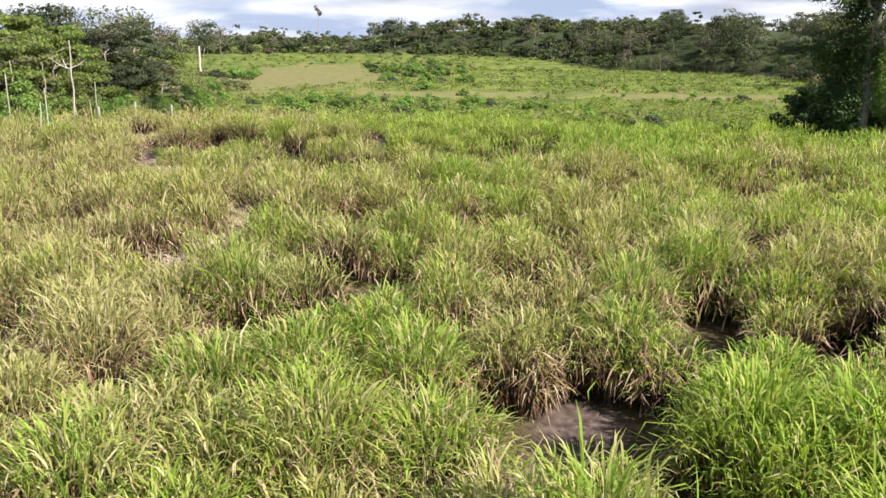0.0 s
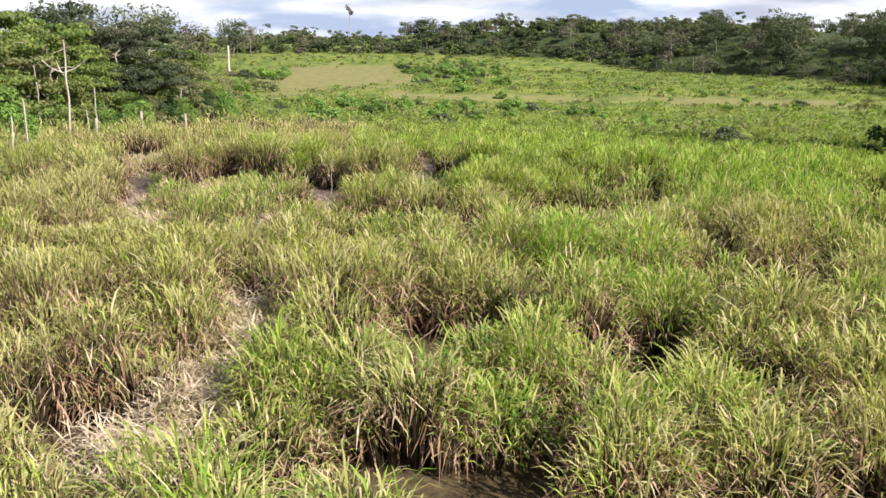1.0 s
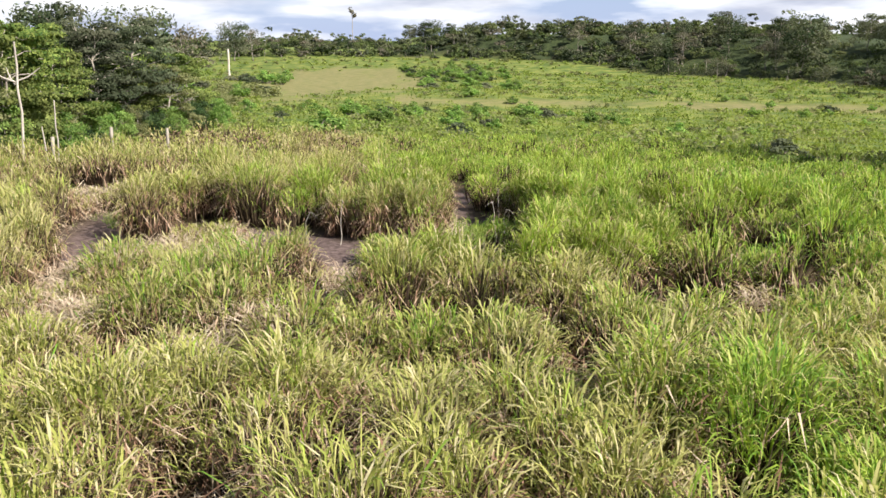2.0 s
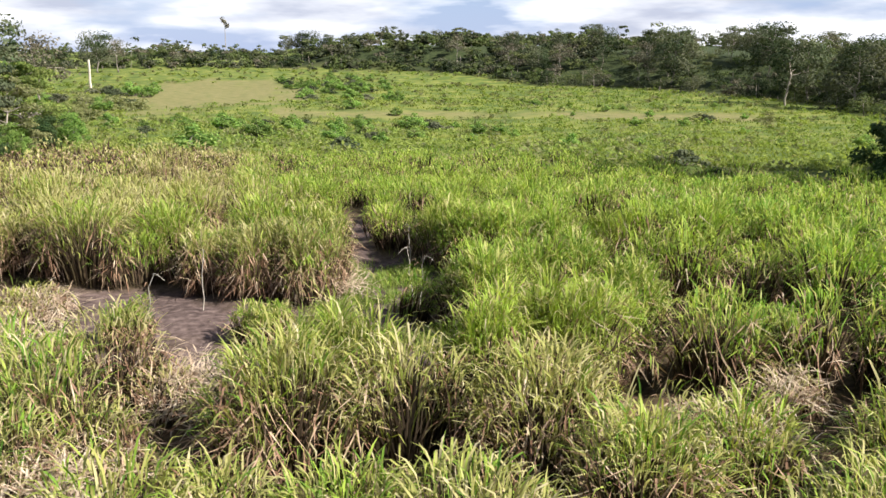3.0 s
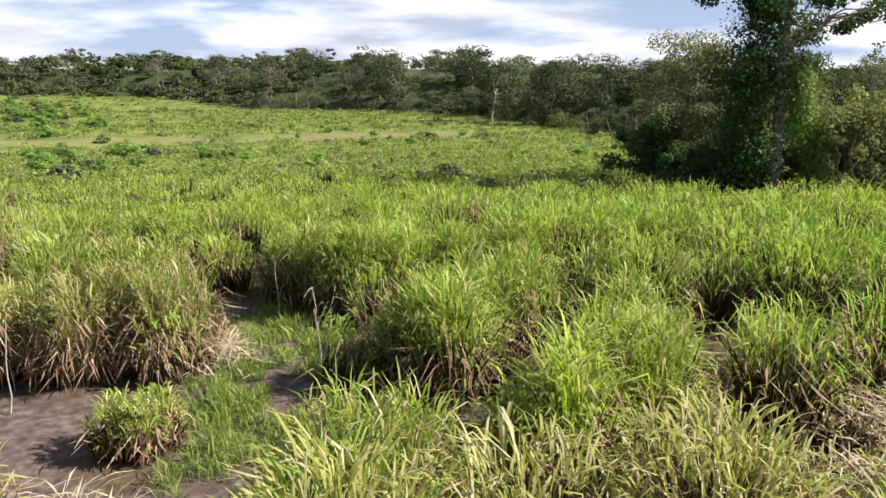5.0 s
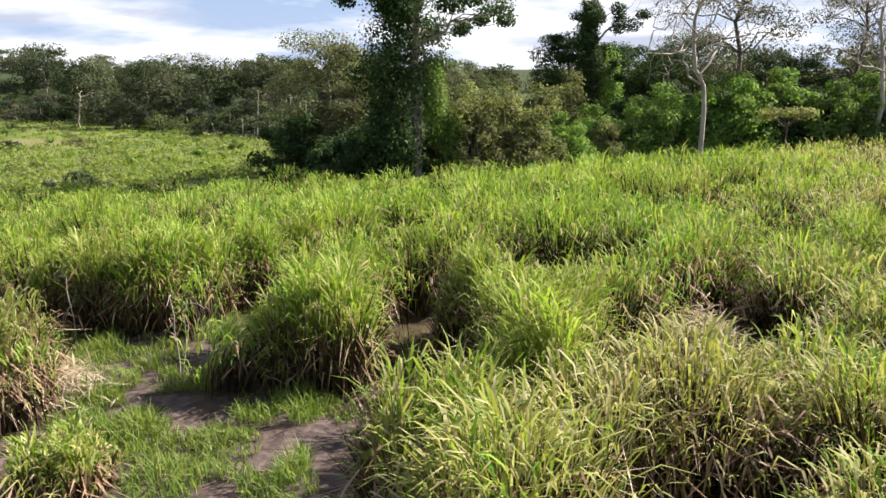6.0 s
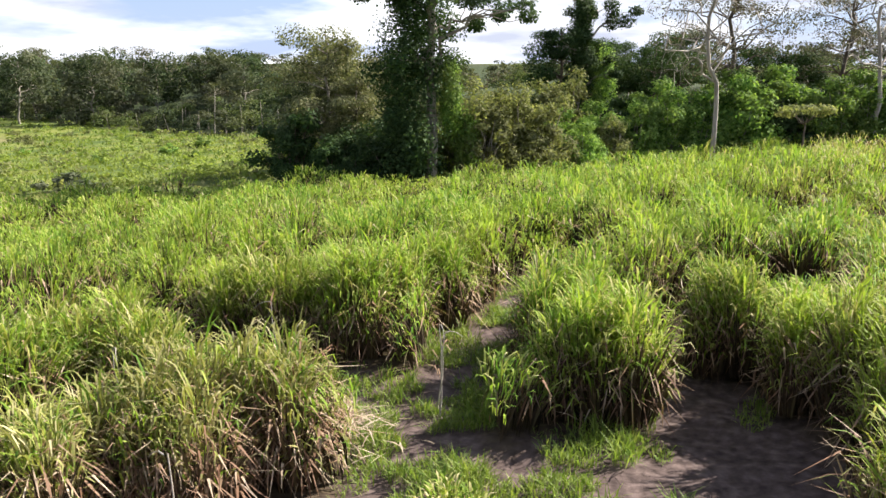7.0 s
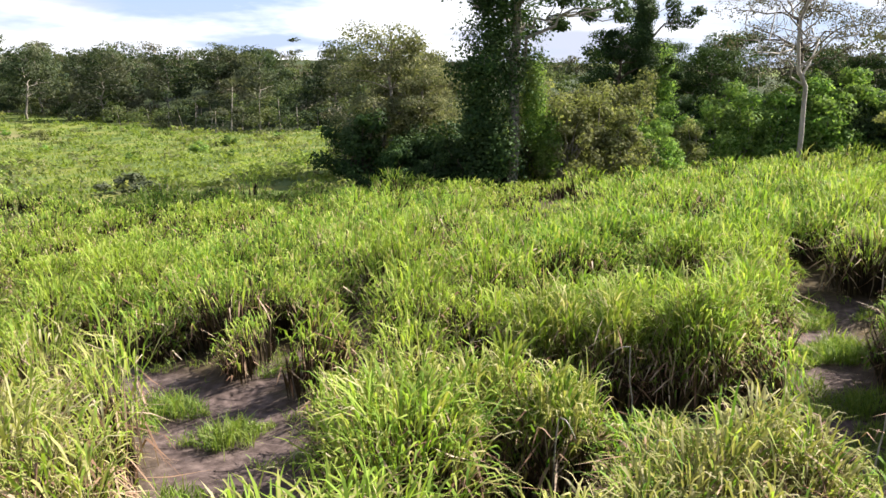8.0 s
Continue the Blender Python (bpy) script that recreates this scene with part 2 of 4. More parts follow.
def lump(x, y, size, seed):
    """Smooth waves, about -1 to 1, with hills about that many metres across."""
    rng = np.random.RandomState(seed)
    v = np.zeros_like(x, dtype=float)
    for k in range(7):
        a, f, p = rng.uniform(0, 6.283), rng.uniform(0.7, 1.6) * 3.1416 / size, rng.uniform(0, 6.283)
        v += np.sin((x * np.cos(a) + y * np.sin(a)) * f + p)
    return v / 3.2


# the edge of the wood on the eastern slope
WOOD_Y = [40, 80, 110, 131, 165, 188, 222, 250, 288, 328, 348, 365]
WOOD_X = [104, 95, 87, 95, 105, 107, 100, 86, 68, 57, 33, 0]


def land(x, y):
    x, y = np.asarray(x, float), np.asarray(y, float)
    s = y + 0.35 * x
    z = -1.6 * step(33, 62, s) - 4.4 * step(50, 150, s) + 5.0 * step(230, 460, s)
    behind = x - np.interp(y, WOOD_Y, WOOD_X)
    z = z + (4.5 + 3.0 * step(110, 200, y)) * step(0, 48, behind) - 0.5 * step(12, 34, x) * (1 - step(70, 110, s))
    z = z + 0.07 * lump(x, y, 2.3, 1) + 0.45 * lump(x, y, 38, 2) * step(70, 130, s) + 0.1 * lump(x, y, 7, 3) * step(42, 70, s)
    return z


def to_line(x, y, line):
    """Distance in plan to a polyline."""
    best = np.full(np.shape(x), 1e9)
    for (ax, ay), (bx, by) in zip(line, line[1:]):
        vx, vy = bx - ax, by - ay
        t = np.clip(((x - ax) * vx + (y - ay) * vy) / (vx * vx + vy * vy + 1e-9), 0, 1)
        best = np.minimum(best, np.hypot(x - ax - t * vx, y - ay - t * vy))
    return best


# cattle tracks and bare places in the tall grass: lines of the plan with half widths
PATH_TRACKS = [
    (0.62, [(-2.9, 33.7), (-1.7, 34.25), (-0.2, 34.5), (1.4, 35.0), (2.4, 34.9)]),
    (0.52, [(2.4, 34.9), (3.6, 34.95), (4.7, 35.25), (6.0, 34.5)]),
    (0.95, [(-1.6, 35.2), (-0.9, 36.4), (-0.75, 37.8)]),
    (0.75, [(-2.7, 32.7), (-1.6, 32.75), (-1.15, 32.0)]),
    (0.88, [(-3.8, 31.35), (-2.6, 31.15), (-0.4, 31.2), (0.4, 31.6), (1.0, 32.0)]),
    (0.3, [(-1.2, 38.4), (-1.4, 40.6), (-1.0, 43.0), (-0.4, 45.4)]),
    (0.85, [(-4.7, 39.6), (-3.1, 40.4), (-2.1, 41.5), (-1.5, 42.6), (-1.3, 43.6)]),
    (0.4, [(-2.1, 41.5), (-0.5, 41.9), (0.6, 42.0)]),
]
WEST_TRACKS = [
    (0.7, [(-7.9, 36.2), (-6.6, 35.9), (-5.6, 36.1), (-4.9, 35.2), (-4.3, 34.4), (-3.2, 33.9)]),
    (0.5, [(-4.3, 34.4), (-4.6, 33.2), (-4.9, 32.0), (-6.3, 32.0)]),
    (1.15, [(-6.2, 32.2), (-5.9, 33.6), (-5.5, 35.2)]),
    (0.95, [(-9.2, 32.6), (-10.9, 35.2), (-10.6, 38.1)]),
    (1.0, [(-13.5, 40.6), (-12.2, 43.0)]),
    (0.42, [(0.2, 9.3), (0.4, 10.6), (0.8, 11.7)]),
]
TRACKS = PATH_TRACKS + WEST_TRACKS
# deep gaps between the tussocks, with no grass on their floor
TRENCHES = [
    (0.3, [(3.3, 28.0), (3.9, 28.9), (4.5, 30.2), (5.2, 31.4)]),
    (0.26, [(0.9, 28.8), (1.1, 29.4), (1.6, 31.3)]),
    (0.3, [(1.6, 31.3), (2.3, 33.0), (2.9, 34.2)]),
    (0.4, [(5.2, 36.6), (6.2, 35.6)]),
    (0.38, [(-2.8, 16.0), (-2.5, 17.0)]),
    (0.45, [(4.3, 11.8), (5.6, 12.6)]),
]
# the hollows of each part of the field: x, y, radius
SOUTH_HOLLOWS = [(-0.5, 11.1, 0.23), (2.6, 12.5, 0.23), (-2.7, 14.4, 0.38), (-1.7, 15.0, 0.46), (1.3, 15.4, 0.23), (-4.5, 16.5, 0.53), (-1.2, 16.7, 0.46), (6.5, 17.6, 0.68), (-6.3, 18.1, 0.60), (1.8, 18.3, 0.38),
                 (-7.2, 19.7, 0.38), (0.3, 19.8, 0.46), (-1.6, 20.9, 0.53), (-3.0, 21.0, 0.53), (4.2, 21.9, 0.68), (-7.2, 22.0, 0.53), (2.7, 22.3, 0.30), (-5.3, 22.9, 0.23), (-4.1, 23.3, 0.38)]
MIDDLE_HOLLOWS = [(-2.0, 25.6, 0.20), (-0.6, 25.8, 0.34), (-0.7, 27.0, 0.10), (-4.9, 27.5, 0.20), (2.7, 27.9, 0.20), (-2.3, 27.8, 0.20), (-1.7, 28.0, 0.20), (-3.1, 28.1, 0.20), (-4.1, 28.1, 0.15), (10.1, 28.6, 0.80),
                  (1.8, 29.3, 0.30), (-5.2, 29.9, 0.25), (-0.1, 30.4, 0.20), (5.6, 30.8, 0.53), (3.2, 31.9, 0.38), (4.4, 32.4, 0.30), (-1.6, 32.8, 0.23), (1.8, 33.4, 0.30), (-5.7, 33.1, 0.38), (8.4, 35.0, 0.46), (12.3, 29.6, 0.80)]
NORTH_HOLLOWS = [(-8.3, 37.3, 0.4), (0.0, 39.1, 0.15), (19.4, 37.4, 0.6), (21.2, 37.9, 0.5), (4.4, 38.0, 0.35), (4.4, 39.3, 0.35), (0.6, 39.6, 0.25), (4.3, 41.0, 0.25), (16.6, 41.5, 0.6), (-0.3, 43.3, 0.25),
                 (0.8, 42.6, 0.3), (16.5, 43.0, 0.4), (18.7, 43.6, 0.8), (20.3, 44.2, 0.6), (9.2, 44.2, 0.3), (7.3, 44.7, 0.4), (-6.3, 45.7, 0.5), (20.7, 45.8, 0.5), (-6.5, 48.0, 0.4), (12.5, 38.2, 0.4)]
HOLLOWS = SOUTH_HOLLOWS + MIDDLE_HOLLOWS + NORTH_HOLLOWS
# matted, flattened straw: lines of the plan with half widths
STRAW = [
    (0.75, [(-5.6, 16.8), (-5.2, 18.8), (-4.9, 20.8), (-5.1, 22.6)]),
    (0.5, [(-6.5, 26.0), (-5.7, 27.4), (-5.3, 28.6)]),
    (0.3, [(0.9, 28.2), (2.0, 27.6)]),
    (0.35, [(2.6, 28.7), (3.1, 29.2)]),
    (0.45, [(-2.3, 35.9), (-2.0, 35.0)]),
    (0.8, [(-8.5, 28.0), (-9.5, 31.0), (-8.0, 34.5)]),
    (0.7, [(-7.4, 30.5), (-7.6, 33.0), (-7.4, 35.0)]),
    (0.6, [(-4.3, 30.4), (-4.7, 31.6)]),
    (0.9, [(-13.0, 36.5), (-12.0, 40.5), (-9.0, 46.0)]),
    (0.9, [(-16.0, 30.0), (-13.0, 33.0)]),
]
# single tussocks that stand free: x, y, radius, height
WEST_TUSSOCKS = [(-2.8, 35.5, 0.66, 1.5), (-3.65, 35.95, 0.7, 1.45), (-4.45, 36.5, 0.62, 1.3), (-2.35, 37.35, 0.48, 1.4), (-2.35, 38.1, 0.62, 1.46), (-2.7, 39.0, 0.6, 1.4), (-3.5, 33.15, 0.44, 0.66), (-5.6, 33.3, 0.35, 0.75), (-6.3, 32.7, 0.26, 0.5), (-2.6, 29.7, 0.6, 1.6)]
EAST_TUSSOCKS = [(0.1, 32.95, 0.74, 1.62), (0.55, 36.45, 0.52, 1.5), (0.45, 37.3, 0.56, 1.48), (0.4, 38.25, 0.56, 1.4), (1.35, 36.2, 0.5, 1.5), (2.3, 36.0, 0.5, 1.45), (3.3, 36.1, 0.5, 1.4), (1.0, 33.55, 0.6, 1.5), (1.95, 33.75, 0.6, 1.5), (2.0, 31.6, 0.6, 1.5), (1.1, 30.6, 0.6, 1.6), (0.3, 30.0, 0.6, 1.65), (-0.7, 29.7, 0.6, 1.65)]
TUSSOCKS = WEST_TUSSOCKS + EAST_TUSSOCKS


def strawness(x, y):
    """1 where the grass lies flat and dead."""
    x, y = np.asarray(x, float), np.asarray(y, float)
    wob = 0.15 * lump(x, y, 1.1, 25)
    return np.maximum.reduce([1 - step(half * 0.7, half * 1.4, to_line(x, y, line) + wob) for half, line in STRAW])


def trodden(x, y, lines):
    """1 on the tracks, 0 beside them."""
    x, y = np.asarray(x, float), np.asarray(y, float)
    wob = 0.12 * lump(x, y, 1.3, 5)
    return np.maximum.reduce([1 - step(half * 0.75, half * 1.25, to_line(x, y, line) + wob) for half, line in lines])


def bareness(x, y):
    """1 on the tracks and in the hollows, 0 in full grass."""
    x, y = np.asarray(x, float), np.asarray(y, float)
    wob = 0.12 * lump(x, y, 1.3, 5)
    b = trodden(x, y, TRACKS + TRENCHES)
    for hx, hy, r in HOLLOWS:
        d = np.hypot(x - hx, y - hy) + wob
        b = np.maximum(b, 1 - step(r * 0.8 + 0.15, r * 1.2 + 0.3, d))
    return b


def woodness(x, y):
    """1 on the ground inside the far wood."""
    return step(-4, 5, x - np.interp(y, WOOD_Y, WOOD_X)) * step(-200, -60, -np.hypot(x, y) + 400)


def meadowness(x, y):
    """The short pasture past the tall grass."""
    s = y + 0.35 * x + 5 * lump(x, y, 22, 6)
    return step(60, 76, s) * (1 - woodness(x, y))


def tanness(x, y):
    """Dry, yellowed slopes of the far hill."""
    d1 = np.hypot((x + 17) / 29, (y - 232) / 66)
    d2 = np.hypot((x - 58) / 27, (y - 147 + 0.33 * (x - 58)) / 10)
    d3 = np.hypot((x - 12) / 17, (y - 155) / 7)
    w = 0.25 * lump(x, y, 16, 7) + 0.22 * lump(x, y, 4.5, 35)
    return np.maximum.reduce([1 - step(0.75, 1.05, d + w) for d in (d1, d2, d3)])


# ---- mesh building ----
def quick_mesh(name, verts, quads=None, tris=None, material=None, smooth=False):
    me = bpy.data.meshes.new(name)
    parts_ = [np.asarray(f, np.int32) for f in (quads, tris) if f is not None and len(f)]
    loops = np.concatenate([f.ravel() for f in parts_])
    starts, at = [], 0
    for f in parts_:
        starts.append(at + np.arange(len(f)) * f.shape[1])
        at += f.size
    starts = np.concatenate(starts).astype(np.int32)
    me.vertices.add(len(verts))
    me.vertices.foreach_set("co", np.asarray(verts, np.float32).ravel())
    me.loops.add(len(loops))
    me.loops.foreach_set("vertex_index", loops)
    me.polygons.add(len(starts))
    me.polygons.foreach_set("loop_start", starts)
    if smooth:
        me.polygons.foreach_set("use_smooth", np.ones(len(starts), bool))
    me.update(calc_edges=True)
    me.validate()
    if material:
        me.materials.append(material)
    return me


def part(name, me, parent, label=""):
    ob = new(name, me)
    ob.parent = parent
    return tagged(ob, label)


def base(name, x, y, label, category, group="", sink=0.0):
    ob = new(name)
    ob.location = (x, y, float(land(x, y)) - sink)
    return tagged(ob, label, category, group)


def blade_mesh(name, roots, az, lean, length, width, droop, material, arched=None):
    """Grass blades, each a bent strip that narrows to its tip; the arched ones bend in three steps."""
    n = len(roots)
    arched = np.zeros(n, bool) if arched is None else arched
    out = np.stack([np.cos(az), np.sin(az), np.zeros(n)], 1)
    tw = az + 1.5708 + np.random.uniform(-0.9, 0.9, n)
    side = np.stack([np.cos(tw), np.sin(tw), np.zeros(n)], 1) * (width * 0.5)[:, None]
    up = np.array([0, 0, 1.0])

    def along(which, turn):
        return np.sin(turn)[:, None] * out[which] + np.cos(turn)[:, None] * up

    p = ~arched
    mid = roots[p] + (length[p] * 0.5)[:, None] * along(p, lean[p])
    tip = mid + (length[p] * 0.5)[:, None] * along(p, lean[p] + droop[p])
    flat = np.stack([roots[p], mid + side[p], mid - side[p], tip], 1).reshape(-1, 3)
    k = np.arange(p.sum())[:, None] * 4
    tris = [k + np.array([[0, 1, 2]]), k + np.array([[2, 1, 3]])]
    q = arched
    one = roots[q] + (length[q] * 0.42)[:, None] * along(q, lean[q])
    two = one + (length[q] * 0.32)[:, None] * along(q, lean[q] + droop[q] * 0.55)
    end = two + (length[q] * 0.26)[:, None] * along(q, lean[q] + droop[q] * 1.35)
    bent = np.stack([roots[q], one + side[q], one - side[q], two + side[q] * 0.8, two - side[q] * 0.8, end], 1).reshape(-1, 3)
    k = len(flat) + np.arange(q.sum())[:, None] * 6
    tris += [k + np.array([[0, 1, 2]]), k + np.array([[4, 3, 5]])]
    return quick_mesh(name, np.concatenate([flat, bent]), k + np.array([[2, 1, 3, 4]]), np.concatenate(tris), material)


def leaf_mesh(name, centres, normals, size, material, long=1.5):
    """Leaves, each a four-cornered blade about its centre."""
    n = len(centres)
    nrm = normals / (np.linalg.norm(normals, axis=1)[:, None] + 1e-9)
    a = np.cross(nrm, np.random.normal(size=(n, 3)))
    a /= np.linalg.norm(a, axis=1)[:, None] + 1e-9
    b = np.cross(nrm, a)
    s = (size * 0.5)[:, None]
    v = np.stack([centres - a * s * long, centres + b * s * 0.8, centres + a * s * long, centres - b * s * 0.8], 1).reshape(-1, 3)
    k = np.arange(n)[:, None] * 4
    return quick_mesh(name, v, k + np.array([[0, 1, 2, 3]]), None, material)


def tubes(name, limbs, material, sides=7):
    """Limbs as one mesh: each a list of (point, radius)."""
    verts, quads, at = [], [], 0
    ring = np.arange(sides) * 2 * np.pi / sides
    for limb in limbs:
        pts = np.array([p for p, _ in limb], float)
        rad = np.array([r for _, r in limb], float)
        d = np.gradient(pts, axis=0)
        d /= np.linalg.norm(d, axis=1)[:, None] + 1e-9
        ref = np.array([1.0, 0.13, 0.07]) if abs(d[0][0]) < 0.8 else np.array([0.1, 1.0, 0.05])
        u = np.cross(d, ref)
        u /= np.linalg.norm(u, axis=1)[:, None] + 1e-9
        w = np.cross(d, u)
        v = pts[:, None] + rad[:, None, None] * (np.cos(ring)[None, :, None] * u[:, None] + np.sin(ring)[None, :, None] * w[:, None])
        n = len(pts)
        verts.append(v.reshape(-1, 3))
        i = np.arange(n - 1)[:, None] * sides
        j = np.arange(sides)[None, :]
        k = (j + 1) % sides
        quads.append((at + np.stack([i + j, i + k, i + sides + k, i + sides + j], -1)).reshape(-1, 4))
        at += n * sides
    return quick_mesh(name, np.concatenate(verts), np.concatenate(quads), None, material, True)


def bend(a, b, r0, r1, n=6, wob=0.05, sag=0.0, rng=None):
    """A wavering limb from a to b."""
    rng = rng or np.random
    a, b = np.array(a, float), np.array(b, float)
    far = np.linalg.norm(b - a)
    rows = []
    for i in range(n):
        t = i / (n - 1)
        p = a + (b - a) * t + rng.normal(size=3) * wob * far * (0 if i in (0,) else 1) * 0.5
        p[2] += sag * far * math.sin(math.pi * t)
        rows.append((p, r0 + (r1 - r0) * t))
    return rows


# ---- ground ----
def ground_sheet():
    n = 210
    t = np.linspace(-1, 1, n)
    gx = 2 + 1500 * np.sinh(6.2 * t) / math.sinh(6.2)
    gy = 32 + 1500 * np.sinh(6.2 * t) / math.sinh(6.2)
    x, y = np.meshgrid(gx, gy)
    x, y = x.ravel(), y.ravel()
    bare = bareness(x, y)
    z = land(x, y) - 0.08 * bare + 0.03 * lump(x, y, 0.5, 8)
    i = (np.arange(n - 1)[:, None] * n + np.arange(n - 1)[None, :]).ravel()
    me = quick_mesh("ground", np.stack([x, y, z], 1), np.stack([i, i + 1, i + n + 1, i + n], 1), None, GROUND, True)
    # bare leaves out trenches and hollows: the shade-dark litter colours their floors
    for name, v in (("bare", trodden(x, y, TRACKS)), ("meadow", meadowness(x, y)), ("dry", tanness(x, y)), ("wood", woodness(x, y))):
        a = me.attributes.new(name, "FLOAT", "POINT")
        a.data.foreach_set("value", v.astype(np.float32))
    tagged(new("ground", me), "pasture ground with grey-brown bare soil and green meadow", "ground", "", "structure")


ground_sheet()


# ---- tall grass ----
RIDE = [(-2.1, 1.7), (-3.4, 18.0), (-2.8, 23.0), (-6.0, 26.0), (-9.2, 35.5)]


def nearness(x, y):
    """A plan distance that grows from the middle of the field to its edges."""
    d = to_line(x, y, RIDE)
    left = x < np.interp(y, [1.7, 18, 23, 26, 35.5], [-2.1, -3.4, -2.8, -6.0, -9.2])
    d = np.where(left, d * 1.8, d)
    return np.maximum(d, 4.0)


def tussock_plan(seed=3):
    """Where the tussocks stand: x, y, radius, height, reach."""
    rng = np.random.RandomState(seed)
    rows = []
    free = np.array(TUSSOCKS)
    for lo, hi, gap in ((0, 14, 1.1), (14, 24, 1.2), (24, 42, 1.45), (42, 75, 1.9)):
        gx, gy = np.meshgrid(np.arange(-50, 100, gap), np.arange(-16, 110, gap))
        x = gx.ravel() + rng.uniform(-0.48, 0.48, gx.size) * gap
        y = gy.ravel() + rng.uniform(-0.48, 0.48, gx.size) * gap
        near = nearness(x, y)
        aside = ((y < 1.45 * x + 2) & (y < 25.5)) | (x < -6 - 0.5 * y) | (y < 5)
        near = np.where(aside, np.maximum(near, 46), near)
        ok = (near >= lo) & (near < hi)
        ok &= (bareness(x, y) < 0.8) & (meadowness(x, y) < 0.6)
        ok &= rng.uniform(0, 1, x.size) < 0.94
        for fx, fy, fr, _ in free:
            ok &= np.hypot(x - fx, y - fy) > fr + 0.15
        x, y, near = x[ok], y[ok], near[ok]
        tall = 1.34 - 0.5 * step(36, 54, y + 0.35 * x) + 0.2 * lump(x, y, 3.5, 11) + 0.12 * lump(x, y, 1.4, 16) + rng.normal(0, 0.24, x.size) + 0.4 * np.exp(-((x + 2.6) / 1.3) ** 2 - ((y - 29.4) / 0.6) ** 2)
        tall = np.clip(tall, 0.6, 1.75)
        tall = tall + (0.55 - tall) * 0.9 * strawness(x, y)
        rows.append(np.stack([x, y, gap * rng.uniform(0.48, 0.74, x.size), tall, near], 1))
    return np.concatenate(rows)


def dryness(x, y):
    """More straw on the west side of the field and beside the bare places."""
    d = 0.6 + 0.13 * (1 - step(24, 32, y)) + 0.4 * lump(x, y, 4.0, 12) + 0.24 * lump(x, y, 1.5, 13) + 0.36 * (1 - step(-8, 1, x)) - 0.16 * step(3, 11, x) - 0.62 * step(30.2, 32.5, y) * step(-7, -2.5, x) - 0.16 * step(32, 35, y) * step(-2.5, 1, x) - 0.3 * (1 - step(7, 19, y)) + 0.18 * step(37, 41, y) * (1 - step(4, 12, x)) + 0.16 * step(22, 26, y) * (1 - step(30, 31.5, y)) * (1 - step(-2, 2, x))
    return np.clip(np.maximum(d, 1.3 * strawness(x, y)), 0.02, 0.98)


def tuft(rng, kind, n, r, h, spread=0.42):
    """Blades about a tussock: offsets, heights, headings, leans, droops and lengths, for a radius and height (or arrays of them)."""
    rr = np.sqrt(rng.uniform(0, 1, n))
    az = rng.uniform(0, 2 * np.pi, n)
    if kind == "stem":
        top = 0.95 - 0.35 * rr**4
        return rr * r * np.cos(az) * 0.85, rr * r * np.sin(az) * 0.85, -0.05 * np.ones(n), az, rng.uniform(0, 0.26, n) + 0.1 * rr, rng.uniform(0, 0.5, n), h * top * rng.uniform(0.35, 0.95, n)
    if kind == "dead":
        rr = np.sqrt(rng.uniform(0.35, 1, n))
        hang = rng.uniform(0, 1, n) < 0.7
        up = np.where(hang, rng.uniform(0.4, 0.86, n), 0.1 + 0.68 * rng.uniform(0, 1, n))
        lean = np.where(hang, rng.uniform(1.7, 3.1, n), rng.uniform(0.2, 1.0, n) + 0.35 * rr)
        droop = np.where(hang, rng.uniform(-0.2, 0.3, n), rng.uniform(0.6, 1.9, n))
        length = h * rng.uniform(0.22, 0.45, n)
    else:
        up = 0.97 - 0.62 * rng.uniform(0, 1, n) ** 1.5
        lean = np.abs(rng.normal(0.12, 0.26, n)) + spread * rr**2
        droop = rng.uniform(0.3, 1.3, n) + np.where(rng.uniform(0, 1, n) < 0.45, rng.uniform(0.3, 1.3, n), 0)
        length = h * rng.uniform(0.17, 0.4, n)
        up = up - 0.55 * length / h
    dome = 1 - 0.5 * rr**3.5
    length = np.where(rng.uniform(0, 1, n) < 0.05, length * 1.4, length)
    return rr * r * np.cos(az), rr * r * np.sin(az), up * h * dome, az + rng.normal(0, 1.5 if kind == "dead" else 0.9, n), lean, droop, length


KINDS = (("green", GREEN_BLADE, "tall_green_grass", "tall green tussock grass with arching blades"),
         ("olive", OLIVE_BLADE, "yellowing_tall_grass", "tall yellowing pasture grass with bleached tips"),
         ("dead", DRY_BLADE, "dead_grass", "dead straw-brown grass leaves hanging in the tussocks"),
         ("stem", SHADE_STEM_BLADE, "grass_stems", "brown upright stems darkened for the shade inside the grass tussocks"))


